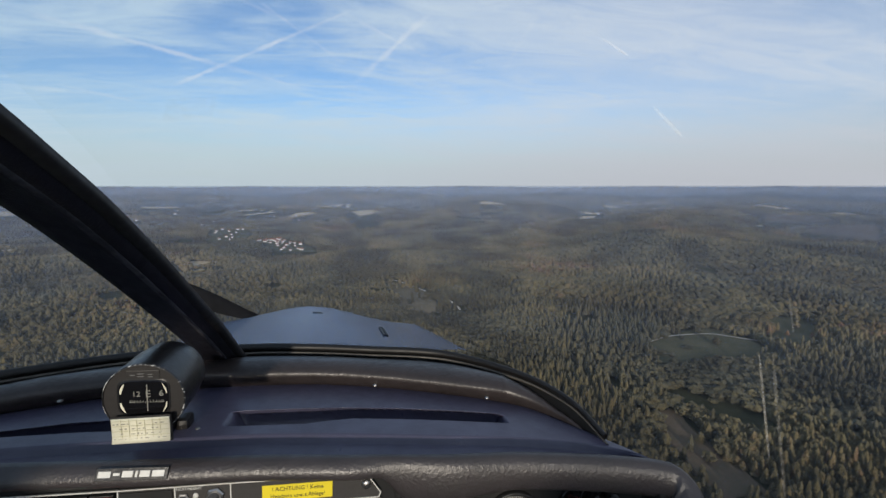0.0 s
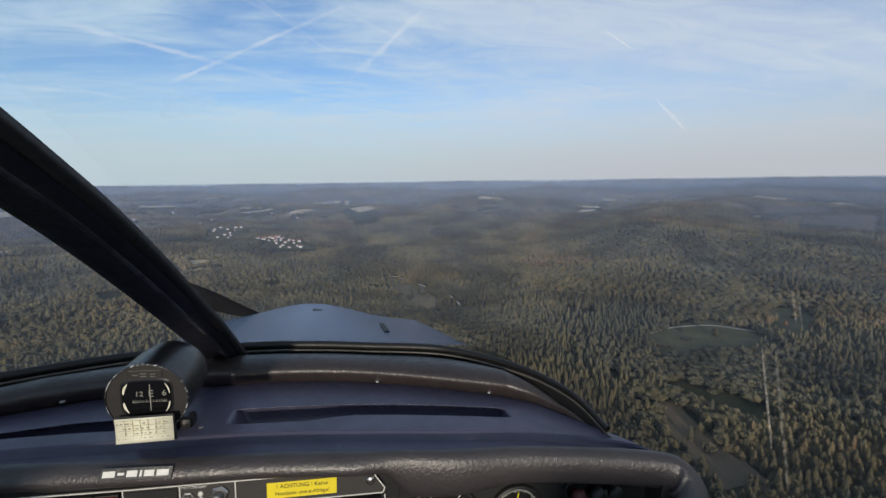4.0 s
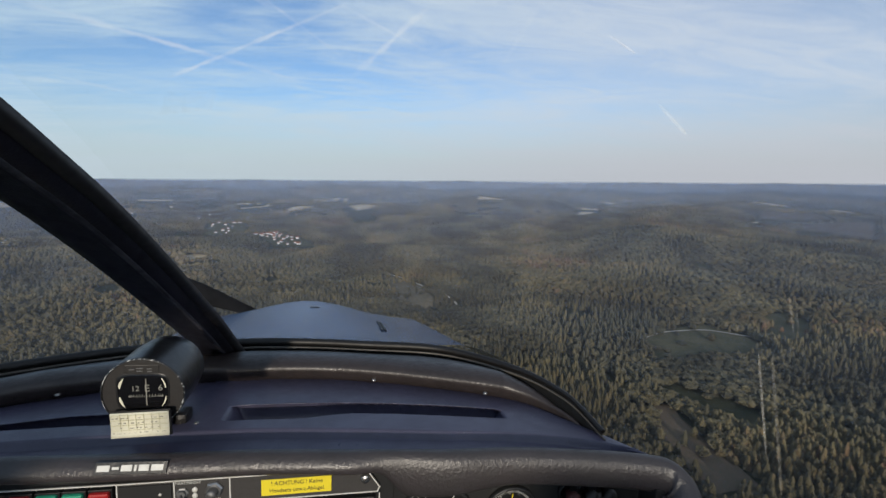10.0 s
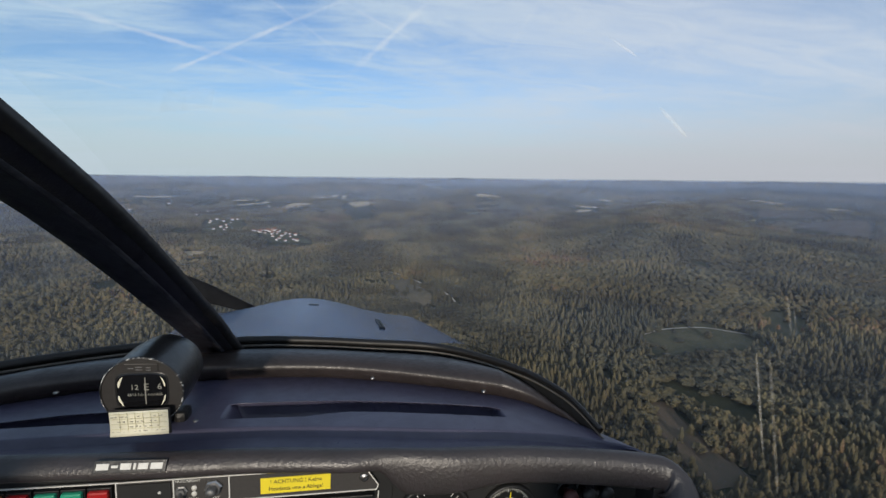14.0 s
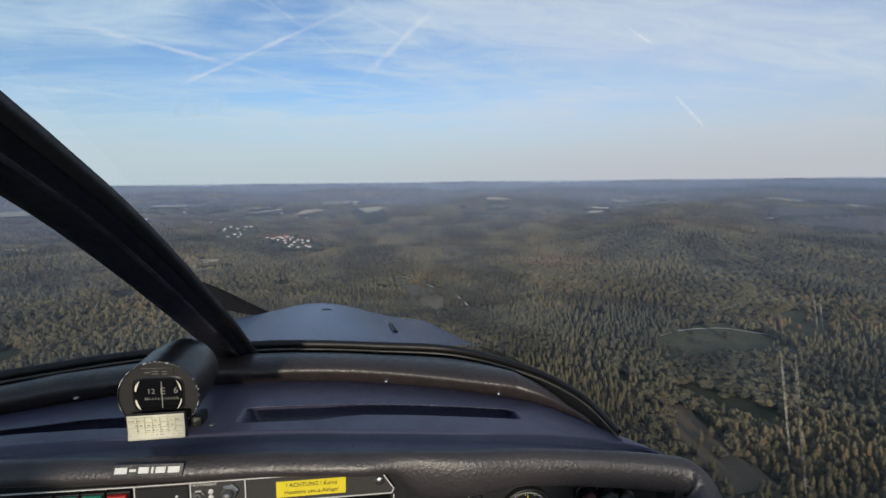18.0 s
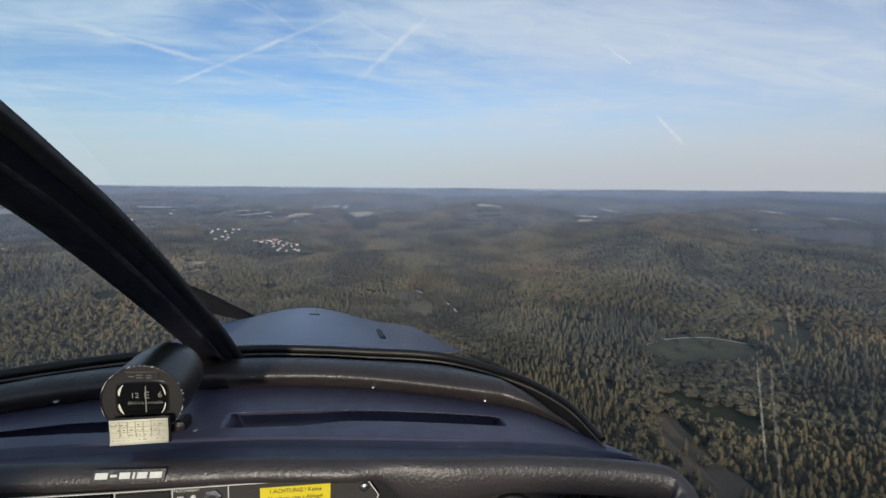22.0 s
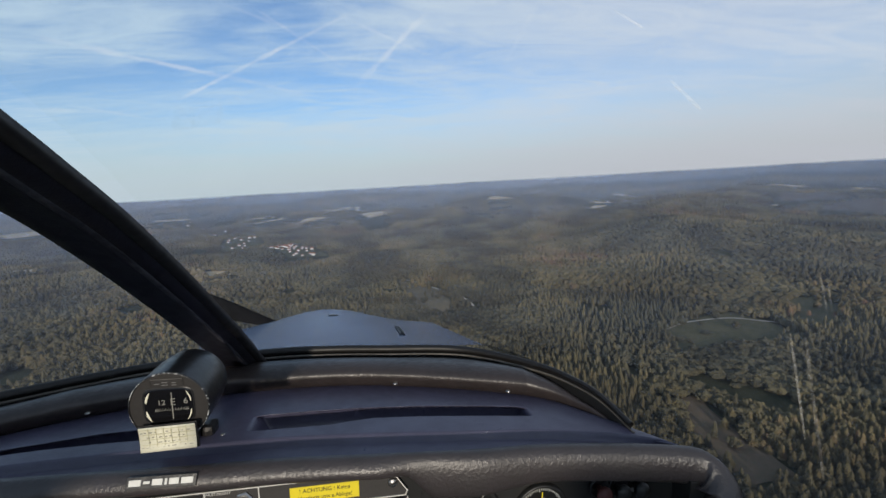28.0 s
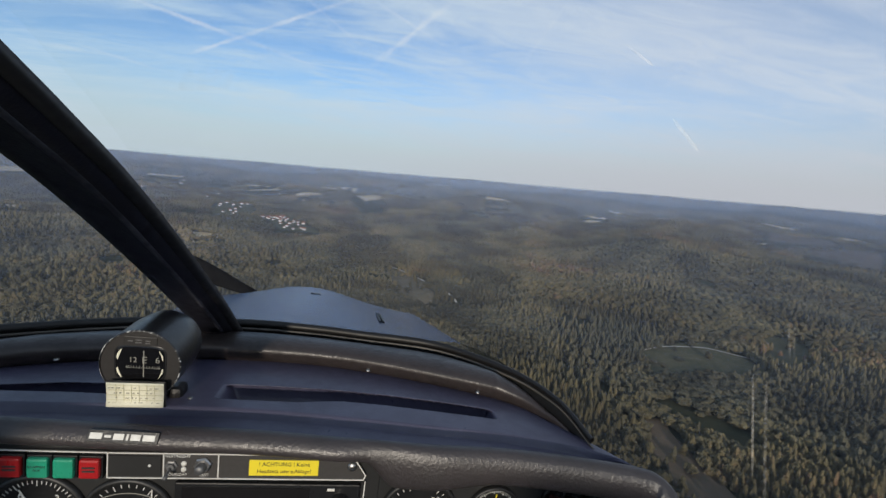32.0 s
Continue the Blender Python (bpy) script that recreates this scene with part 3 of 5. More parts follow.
def plant(x, y, height, radius, kind_of, shapes):
    """Arrays of vertices and triangles for trees at x, y."""
    rng = np.random.RandomState(len(x))
    vs, fs, base = [], [], 0
    pick = rng.randint(0, len(shapes[0]), len(x))
    spin = rng.uniform(0, 2 * np.pi, len(x))
    z = ground_z(x, y)
    for kind, group in enumerate(shapes):
        for t, (v, f) in enumerate(group):
            i = np.where((pick == t) & (kind_of == kind))[0]
            if not len(i):
                continue
            c, s = np.cos(spin[i])[:, None], np.sin(spin[i])[:, None]
            vx = (v[:, 0] * c - v[:, 1] * s) * radius[i][:, None] + x[i][:, None]
            vy = (v[:, 0] * s + v[:, 1] * c) * radius[i][:, None] + y[i][:, None]
            vz = v[:, 2] * height[i][:, None] + z[i][:, None]
            vs.append(np.stack([vx, vy, vz], -1).reshape(-1, 3))
            fs.append((f[None] + (np.arange(len(i)) * len(v))[:, None, None] + base).reshape(-1, 3))
            base += len(i) * len(v)
    return np.concatenate(vs), np.concatenate(fs)


def big_mesh(name, v, f, mat, smooth=False):
    me = bpy.data.meshes.new(name)
    me.vertices.add(len(v))
    me.vertices.foreach_set("co", v.astype(np.float32).ravel())
    me.loops.add(3 * len(f))
    me.loops.foreach_set("vertex_index", f.astype(np.int32).ravel())
    me.polygons.add(len(f))
    me.polygons.foreach_set("loop_start", np.arange(len(f), dtype=np.int32) * 3)
    me.polygons.foreach_set("use_smooth", np.full(len(f), smooth))
    me.materials.append(mat)
    me.update(calc_edges=True)
    return new(name, me)


def scatter(r0, r1, spacing, seed, az0=-40.0, az1=60.0):
    """Jittered places between two distances and two bearings, but for the open ground."""
    rng = np.random.RandomState(seed)
    n = int(2 * r1 / spacing) + 1
    gx, gy = np.meshgrid(np.arange(n) * spacing - r1, np.arange(n) * spacing - r1)
    x = (gx + rng.uniform(-0.45, 0.45, gx.shape) * spacing).ravel()
    y = (gy + rng.uniform(-0.45, 0.45, gy.shape) * spacing).ravel()
    r, a = np.hypot(x, y), np.degrees(np.arctan2(x, y))
    keep = (r >= r0) & (r < r1) & (a > az0) & (a < az1)
    keep &= ~((a < 14) & (r < 360))
    x, y = x[keep], y[keep]
    # small glades and thin spots
    n = np.sin(x / 37 + 0.6 * np.sin(y / 53)) + np.sin(y / 41 + 1.1 + 0.7 * np.sin(x / 67)) + 0.8 * np.sin((x + 0.6 * y) / 23)
    free = (n < 2.25) & (rng.uniform(0, 1, len(x)) < 0.95)
    for q in CLEAR:
        free &= ~inside(q, x + 6 * np.sin(y / 13 + x / 29) + 3 * np.sin(y / 5.3), y + 6 * np.sin(x / 15 - y / 31) + 3 * np.sin(x / 4.7))
    free |= (rng.uniform(0, 1, len(x)) < 0.04) & (np.hypot(x, y) > 200) & (np.hypot(x, y) < 900)
    return x[free], y[free]


def stand_mix(x, y, seed, share):
    """0 for spruce and 1 for broadleaved, in stands."""
    rng = np.random.RandomState(seed)
    n = np.sin(x / 83 + 1) * np.sin(y / 71) + 0.7 * np.sin((x - y) / 47 + 2) + rng.normal(0, 0.7, len(x))
    return (n > np.quantile(n, 1 - share)).astype(int)


def woods(name, label, r0, r1, spacing, seed, kinds, share, tall, wide):
    x, y = scatter(r0, r1, spacing, seed)
    rng = np.random.RandomState(seed + 1)
    mix = stand_mix(x, y, seed, share)
    grow = 0.85 + 0.25 * np.sin(x / 60 + 2) * np.sin(y / 75)
    h = tall * grow * rng.uniform(0.52, 1.28, len(x)) * np.where(mix == 1, 0.82, 1.0)
    w = wide * rng.uniform(0.72, 1.25, len(x)) * np.where(mix == 1, 1.45, 1.0)
    v, f = plant(x, y, h, w, mix, [templates(k, 10, seed + 5 + i) for i, k in enumerate(kinds)])
    return tagged(big_mesh(name, v, f, LEAVES), label, "forest", kind="stuff")


woods("forest_edge", "dense forest of spruces with some yellowing broadleaved trees", 247, 430, 4.8, 13, ("spruce_edge", "broad_edge"), 0.14, 13.2, 3.1)
woods("forest_near", "dense mixed forest of spruces with some yellowing broadleaved trees", 430, 720, 5.7, 11, ("spruce_near", "broad_near"), 0.36, 13.2, 3.5)
woods("forest_middle", "dense spruce forest on rolling hills", 720, 1500, 7.2, 21, ("spruce_mid", "broad_mid"), 0.50, 14.2, 4.2)
woods("forest_far", "distant wooded hills in haze", 1500, 2800, 9.5, 31, ("far", "far"), 0.3, 16, 5.4)
woods("forest_horizon", "hazy wooded high ground towards the horizon", 2800, 4950, 17, 41, ("clump", "clump"), 0.3, 14, 10.5)

# the trees that stand nearest, one by one
def tree(kind, seed):
    rng = np.random.RandomState(seed)
    spruce = kind == "spruce"
    ob = thing("spruce_tree" if spruce else "broadleaf_tree", "dark green spruce in dense forest" if spruce else "olive and yellowing broadleaved tree in the forest",
               "tree", Matrix.Identity(4), "trees of the near wood")
    v, f = feathered(rng, 15, 9) if spruce else tufted(rng, 120)
    crown = big_mesh("crown", v * np.array([2.75, 2.75, 14.0] if spruce else [3.1, 3.1, 12.5]), f, LEAVES)
    crown.parent = ob
    bm = bmesh.new()
    lathe(bm, [(0.30, -0.6), (0.24, 3.0), (0.16, 8.0), (0.05, 11.0), (0.0, 11.4)], Matrix.Identity(4), 7)
    part("trunk", bm, BARK, ob)
    return ob


kinds = [tree("spruce", 60 + k) for k in range(8)] + [tree("broadleaf", 80 + k) for k in range(2)]
px, py = scatter(196, 247, 5.1, 51)
rng = random.Random(3)
for k, (x, y) in enumerate(zip(px[:300], py[:300])):
    pick = kinds[k] if k < len(kinds) else rng.choice(kinds)
    m = pose(float(x), float(y), float(ground_z(x, y)), 0, 0, rng.uniform(0, 360))
    one = pick if k < len(kinds) else copy_thing(pick, m)
    one.matrix_world = m @ Matrix.Diagonal((rng.uniform(0.8, 1.15),) * 2 + (rng.uniform(0.7, 1.1), 1))

# ---------------------------------------------------------------- haze imitated by added upright translucent sheets, one behind the other
def haze_sheet_material(density):
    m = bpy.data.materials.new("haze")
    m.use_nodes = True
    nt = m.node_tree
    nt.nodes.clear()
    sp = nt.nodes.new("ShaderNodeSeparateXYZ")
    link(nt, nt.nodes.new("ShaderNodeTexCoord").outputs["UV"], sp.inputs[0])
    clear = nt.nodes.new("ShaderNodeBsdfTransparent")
    pale_sheet = nt.nodes.new("ShaderNodeBsdfDiffuse")
    pale_sheet.inputs["Color"].default_value = (0.195, 0.256, 0.395, 1)
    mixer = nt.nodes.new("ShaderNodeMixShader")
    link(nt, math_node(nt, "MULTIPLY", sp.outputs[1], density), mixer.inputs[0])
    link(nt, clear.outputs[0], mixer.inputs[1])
    link(nt, pale_sheet.outputs[0], mixer.inputs[2])
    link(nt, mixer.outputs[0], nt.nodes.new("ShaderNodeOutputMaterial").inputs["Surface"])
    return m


# each sheet thins out towards the ground and above eye level
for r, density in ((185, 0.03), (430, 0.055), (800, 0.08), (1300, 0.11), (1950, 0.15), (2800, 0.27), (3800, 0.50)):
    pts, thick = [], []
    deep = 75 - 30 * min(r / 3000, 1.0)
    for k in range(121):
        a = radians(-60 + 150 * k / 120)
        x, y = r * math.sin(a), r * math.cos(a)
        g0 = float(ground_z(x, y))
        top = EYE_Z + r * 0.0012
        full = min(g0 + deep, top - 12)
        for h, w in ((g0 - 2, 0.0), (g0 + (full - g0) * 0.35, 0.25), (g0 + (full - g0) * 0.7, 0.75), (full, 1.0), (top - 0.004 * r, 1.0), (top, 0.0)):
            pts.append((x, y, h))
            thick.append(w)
    sheet_ob = mesh_object("haze_sheet", pts, grid_faces(121, 6), haze_sheet_material(density))
    layer = sheet_ob.data.uv_layers.new(name="thickness")
    for loop in sheet_ob.data.loops:
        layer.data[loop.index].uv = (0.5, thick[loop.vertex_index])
    tagged(sheet_ob, "bluish translucent sheet standing in for haze", "haze", kind="structure")

# ---------------------------------------------------------------- cockpit of the aircraft, in its own axes: x right, y ahead, z up, the eye at 0
BANK = NOSE @ Matrix.Rotation(radians(-10.5), 4, "Z") @ Matrix.Rotation(radians(3.4), 4, "Y") @ Matrix.Rotation(radians(10.5), 4, "Z")
AIR = Matrix.Translation((0, 0, EYE_Z)) @ BANK

SEAL = [(-0.60, 0.50), (-0.535, 0.575), (-0.456, 0.628), (-0.33, 0.688), (-0.183, 0.716), (-0.087, 0.716), (0.008, 0.704),
        (0.140, 0.679), (0.242, 0.596), (0.284, 0.512), (0.298, 0.440)]
FOOT = [(-0.60, 0.47), (-0.515, 0.525), (-0.428, 0.576), (-0.320, 0.615), (-0.196, 0.636), (-0.077, 0.639), (0.024, 0.624),
        (0.142, 0.590), (0.229, 0.553), (0.272, 0.505), (0.296, 0.437)]
LIP = [(-0.60, 0.455), (-0.50, 0.452), (-0.40, 0.450), (-0.30, 0.446), (-0.20, 0.442), (-0.098, 0.440), (0.007, 0.431),
       (0.094, 0.424), (0.179, 0.421), (0.265, 0.409), (0.330, 0.394), (0.354, 0.384)]

shield = thing("glareshield", "padded black vinyl glareshield with moulded recesses under the windscreen", "glareshield", AIR)


def at_x(curve, x):
    xs, ys = [p[0] for p in curve], [p[1] for p in curve]
    return float(np.interp(x, xs, ys))


RECESS = (([(-0.165, 0.512), (-0.061, 0.512), (-0.034, 0.517), (-0.006, 0.520), (0.051, 0.515), (0.124, 0.505), (0.200, 0.493)],
           [(-0.165, 0.548), (-0.094, 0.550), (-0.022, 0.549), (0.053, 0.543), (0.130, 0.532), (0.183, 0.522), (0.200, 0.512)], -0.158, 0.194),
          ([(-0.600, 0.470), (-0.450, 0.497), (-0.380, 0.507), (-0.311, 0.511), (-0.220, 0.511)],
           [(-0.600, 0.470), (-0.450, 0.507), (-0.388, 0.520), (-0.330, 0.533), (-0.220, 0.540)], -0.590, -0.235))


def dent(x, y):
    """Depth of the two long recesses moulded into the shelf: sharp edges round a flat floor."""
    d = 0.0
    for low, high, x0, x1 in RECESS:
        a, b = at_x(low, x), at_x(high, x)
        if b - a > 0.004:
            u = (y - a) / (b - a)
            d = max(d, step(x, x0, x0 + 0.018) * (1 - step(x, x1 - 0.008, x1)) * step(u, -0.06, 0.12) * (1 - step(u, 0.84, 1.0)))
    return d


def under(x, y):
    """How far across a recess a place lies, from its near edge at 0 to its far edge at 1."""
    low, high, x0, x1 = RECESS[0 if x > -0.2 else 1]
    a, b = at_x(low, x), at_x(high, x)
    return (y - a) / max(b - a, 0.004)


N, M = 460, 200
pts = []
for i in range(N + 1):
    for j in range(M + 1):
        v = j / M
        a, b = glide([(*q, 0) for q in FOOT], i / N), glide([(*p, 0) for p in LIP], i / N)
        p = a.lerp(b, v)
        z = -0.300 + 0.009 * v + 0.004 * math.sin(v * math.pi)
        hole = dent(p.x, p.y)
        z -= 0.025 * hole
        # soft sill in front of the padded lip
        z -= 0.008 * step(v, 0.745, 0.80) * (1 - step(v, 0.93, 1.0))
        z -= 0.002 * step(i / N, 0.93, 1.0) * step(v, 0.72, 1.0)
        # the far side of a recess runs back under the shelf
        pts.append((p.x, p.y + 0.013 * step(hole, 0.01, 0.22) * step(under(p.x, p.y), 0.55, 0.95), z))
shelf = mesh_object("shelf", pts, grid_faces(N + 1, M + 1), SHELF, shield, "dark navy-black vinyl shelf with long recesses")

# padded roll along the foot of the windscreen
ROLL = [(0.0, 0.0, -0.300), (-0.005, 0.0, -0.2945), (-0.0085, 0.0, -0.2880), (-0.0105, 0.0, -0.2820), (-0.0100, 0.02, -0.2765), (-0.006, 0.07, -0.2722), (-0.001, 0.17, -0.2692), (0.0, 0.36, -0.2686),
        (0.0, 0.62, -0.2715), (0.0, 0.84, -0.2775), (0.0, 1.0, -0.286), (0.0, 1.10, -0.288)]
pts, K = [], 32
for i in range(N + 1):
    a, b = glide([(*p, 0) for p in FOOT], i / N), glide([(*p, 0) for p in SEAL], i / N)
    b.y -= 0.012
    full = min(max((b.y - a.y) / 0.045, 0.0), 1.0)
    for k in range(K + 1):
        q = glide(ROLL, k / K)
        p = a.lerp(b, q.y)
        low = 0.010 * step(i / N, 0.88, 1.0)
        pts.append((p.x, p.y + q.x * full, -0.300 + (q.z + 0.300) * (0.35 + 0.65 * full) - low))
mesh_object("padded_roll", pts, grid_faces(N + 1, K + 1), VINYL, shield, "padded black vinyl roll along the windscreen")

path = [glide([(*p, -0.2705) for p in SEAL], i / 120) - Vector((0, 0, 0.012 * step(i / 120, 0.88, 1.0))) for i in range(121)]
mesh_object("rubber_seal", tube_verts(path, [0.0066 - 0.0034 * step(i / 120, 0.66, 0.95) for i in range(121)]), grid_faces(121, 8, True), TRIM, shield, "black rubber windscreen seal")
# added black strip stands in for the dark gap below the seal
mesh_object("gap_strip", [p + Vector((0, 0.001, h)) for p in path for h in (0.0, -0.035)], grid_faces(121, 2), RUBBER, shield, "black strip added for the dark gap under the seal")
# gasket edge, its grey colour standing in for the bright glint
path = [p + Vector((0, -0.0060, -0.0075)) for p in path]
mesh_object("gasket_edge", tube_verts(path, [0.0021 - 0.0009 * step(i / 120, 0.74, 0.96) for i in range(121)], 6), grid_faces(121, 6, True), GASKET_GLINT, shield, "thin gasket edge along the seal, its glint painted grey")

# padded lip over the instruments; it hangs lower on the co-pilot's side and turns down at its end
pts, K = [], 14
PROF = [(0.0, 0.0), (-0.002, 0.0035), (-0.008, 0.0045), (-0.015, 0.002), (-0.020, -0.006), (-0.021, -0.015), (-0.017, -0.022), (-0.006, -0.025), (0.012, -0.025)]
TURN = [(*q, -0.2865) for q in LIP[:-1]] + [(0.350, 0.384, -0.2905), (0.362, 0.373, -0.304), (0.3665, 0.364, -0.326), (0.368, 0.357, -0.37), (0.368, 0.352, -0.48)]
NL = 320
for i in range(NL + 1):
    u = i / NL
    p = glide(TURN, u)
    d = glide(TURN, min(u + 0.004, 1)) - glide(TURN, max(u - 0.004, 0))
    d = Vector((d.x, 0, d.z)).normalized()
    inward = Vector((d.z, 0, -d.x))
    deep = 0.72 + 0.72 * step(p.x, 0.022, 0.060)
    deep += 0.48 * step(p.x, 0.024, 0.062) * (1 - step(p.x, 0.09, 0.18))
    deep *= 1 - 0.35 * step(-p.z, 0.29, 0.33)
    bulge = 1.0 - 0.2 * step(p.x, -0.01, 0.03) * (1 - step(p.x, 0.03, 0.12))
    for k in range(K + 1):
        q = glide([(a, 0, b) for a, b in PROF], k / K)
        o = inward * (-q.z * (deep if q.z < 0 else 1.0))
        pts.append((p.x + o.x, p.y + q.x * bulge, p.z + o.z))
mesh_object("padded_lip", pts, grid_faces(NL + 1, K + 1), LIPVINYL, shield, "wrinkled padded black vinyl lip turning down at its end")

# ---- windscreen centre post
post = thing("windscreen_post", "broad black leather-covered centre post of the windscreen", "post", AIR)
SPINE = [(0.740, -0.309), (0.680, -0.263), (0.615, -0.211), (0.560, -0.170), (0.505, -0.130), (0.446, -0.088), (0.395, -0.053), (0.345, -0.021), (0.299, 0.005), (0.255, 0.029), (0.17, 0.072), (0.02, 0.13)]


def sweep(name, section, mat, label):
    pts, n = [], 60
    for i in range(n + 1):
        c = glide([(0, *p) for p in SPINE], i / n)
        d = (glide([(0, *p) for p in SPINE], min(i / n + 0.01, 1)) - glide([(0, *p) for p in SPINE], max(i / n - 0.01, 0))).normalized()
        out = Vector((0, -d.z, d.y))         # square to the post, towards the sky
        if out.z < 0:
            out = -out
        for x, h in section:
            pts.append((x, c.y + out.y * h, c.z + out.z * h))
    return mesh_object(name, pts, grid_faces(n + 1, len(section), True), mat, post, label)


sweep("post_body", [(-0.238, -0.004), (-0.2365, -0.010), (-0.233, -0.0145), (-0.224, -0.0145), (-0.212, -0.0140), (-0.206, -0.0148), (-0.202, -0.0150), (-0.198, -0.0142), (-0.1945, -0.0120), (-0.192, -0.0095), (-0.190, -0.0065), (-0.1895, -0.004), (-0.1895, 0.000), (-0.238, 0.000)], POST, "black leatherette cover with a low ridge")
sweep("post_edge", [(-0.191, -0.0055), (-0.186, -0.005), (-0.183, -0.003), (-0.181, 0.003), (-0.240, 0.003), (-0.241, -0.003), (-0.236, -0.004)], RUBBER, "black rubber edging")

# paler strip painted in for the highlight along the post's ridge
POST_SHEEN = material("leatherette_sheen", (0.075, 0.077, 0.092), 0.5, second=(0.026, 0.026, 0.036), scale=120, patch=16, spec=0.4)
sweep("sheen_strip", [(-0.2030, -0.0147), (-0.2015, -0.0155), (-0.1990, -0.0150), (-0.1972, -0.0143), (-0.1975, -0.0132), (-0.2025, -0.0138)], POST_SHEEN, "paler strip standing in for the highlight on the ridge")

# ---- engine cowling
cowl = thing("engine_cowling", "glossy blue engine cowling ahead of the windscreen", "cowling", AIR)
def cowl_z(x, y):
    """Top of the cowling: a rounded hump over the engine between flatter shoulders."""
    u = (y - 0.70)
    off = abs(x - cowl_mid(y))
    edge = 0.22 + 0.14 * (u - 0.15) + 0.05 * step(x - cowl_mid(y), 0.0, 0.2)
    return (-0.270 - 0.196 * max(u, 0.0) ** 0.85 - 0.075 * u * (1 - math.exp(-(off / 0.23) ** 2)) - 1.1 * max(off - edge, 0.0) ** 1.5
            - 2.2 * max(off - 0.46, 0.0) - 0.12 * step(u, 0.97, 1.06))


def cowl_mid(y):
    return -0.07 - 0.125 * (y - 0.67)


pts, NY, NX = [], 60, 80
for i in range(NY + 1):
    y = 0.713 + 1.037 * i / NY
    for j in range(NX + 1):
        x = cowl_mid(y) + (-0.49 + 0.90 * j / NX) * (1.0 - 0.28 * step(y, 1.64, 1.75))
        pts.append((x, y, cowl_z(x, y)))
mesh_object("cowling_shell", pts, grid_faces(NY + 1, NX + 1), PAINT, cowl)
bm = bmesh.new()
for x0 in (0.053, 0.0605):
    last = None
    for i in range(13):
        y = 1.00 + 0.24 * i / 12
        row = [bm.verts.new((x0 + w - 0.003 * (i / 12 - 0.5), y, cowl_z(x0, y) + h)) for w, h in ((-0.0022, -0.01), (-0.0022, 0.004), (0.0022, 0.004), (0.0022, -0.01))]
        if last:
            for k in range(3):
                bm.faces.new((last[k], last[k + 1], row[k + 1], row[k]))
        last = row
part("air_vent", bm, RUBBER, cowl, "small black twin slot vent")
for x0, y0 in ((-0.15, 1.45),):
    bm = bmesh.new()
    box(bm, (-0.016, -0.006, -0.002), (0.016, 0.006, 0.0025), 0.001, pose(x0, y0, cowl_z(x0, y0), -8, 4, 5))
    part("latch", bm, BLACK, cowl, "small dark cowling latch")

# ---- propeller, standing still
prop = thing("propeller", "two-bladed matt black propeller at the nose", "propeller", AIR @ pose(-0.205, 1.80, -0.635, 0, -69, 0))
bm = bmesh.new()
lathe(bm, [(0.11, -0.10), (0.125, -0.02), (0.12, 0.05), (0.09, 0.14), (0.045, 0.21), (0.0, 0.23)], pose(0, 0, 0, -90, 0, 0), 24)
part("spinner", bm, PAINT, prop, "blue pointed spinner", True)
for sgn in (1, -1):
    pts = []
    for i in range(25):
        s = i / 24
        z = sgn * (0.08 + 0.64 * s)
        chord = 0.017 + 0.024 * step(s, 0.15, 0.65) * (1 - step(s, 0.93, 1.0) * 0.7)
        tw = radians(62 - 42 * s) * sgn
        for k in range(10):
            a = 2 * math.pi * k / 10
            x, y = chord * math.cos(a), 0.16 * chord * math.sin(a)
            pts.append((x * math.cos(tw) - y * math.sin(tw), x * math.sin(tw) + y * math.cos(tw), z))
    mesh_object("blade", pts, grid_faces(25, 10, True), BLADE, prop)
for x, y in ((0.024, 0.615), (0.184, 0.565), (-0.376, 0.591)):
    bm = bmesh.new()
    lathe(bm, [(0.0035, 0), (0.0035, 0.0012), (0.0022, 0.0022), (0.0, 0.0024)], pose(x, y, -0.2925, 14, 0, 0), 12)
    part("screw", bm, METAL, shield, "small bright screw", True)

def writing(text, size, mat, parent, m, name="writing", stretch=1.0, align="CENTER"):
    """Flat lettering as a mesh, facing the local z axis of m."""
    cu = bpy.data.curves.new(name, "FONT")
    cu.body, cu.size, cu.align_x, cu.align_y, cu.extrude, cu.resolution_u = text, size, align, "CENTER", 0.0001, 2
    tmp = new(name, cu)
    me = bpy.data.meshes.new_from_object(tmp.evaluated_get(bpy.context.evaluated_depsgraph_get()))
    bpy.data.objects.remove(tmp)
    me.transform(m @ Matrix.Diagonal((stretch, 1, 1, 1)))
    me.materials.clear()
    me.materials.append(mat)
    ob = new(name, me)
    ob.parent = parent
    return ob


def facing(x, y, z, tilt=0.0):
    """A pose whose local z axis points back at the seats."""
    return pose(x, y, z, 90 + tilt, 0, 0)


# registration marks on the padded lip: a black strip with plain white bars
reg = thing("registration_strip", "black strip with worn white marks stuck on the padded lip", "label", AIR @ pose(-0.2115, 0.4238, -0.2872, -28, 0.5, -1.5))
bm = bmesh.new()
box(bm, (-0.032, -0.0012, -0.0056), (0.032, 0.0022, 0.0056), 0.0005)
part("strip", bm, BLACK, reg)
for x0, x1, z0, z1 in ((-0.0295, -0.0185, -0.0028, 0.0028), (-0.0165, -0.0105, -0.0012, 0.0012), (-0.0085, 0.0010, -0.0028, 0.0028),
                       (0.0030, 0.0052, -0.0028, 0.0028), (0.0070, 0.0160, -0.0028, 0.0028), (0.0180, 0.0290, -0.0028, 0.0028)):
    bm = bmesh.new()
    box(bm, (x0, -0.0018, z0), (x1, -0.0010, z1), 0.0002)
    part("bar", bm, WHITE, reg)

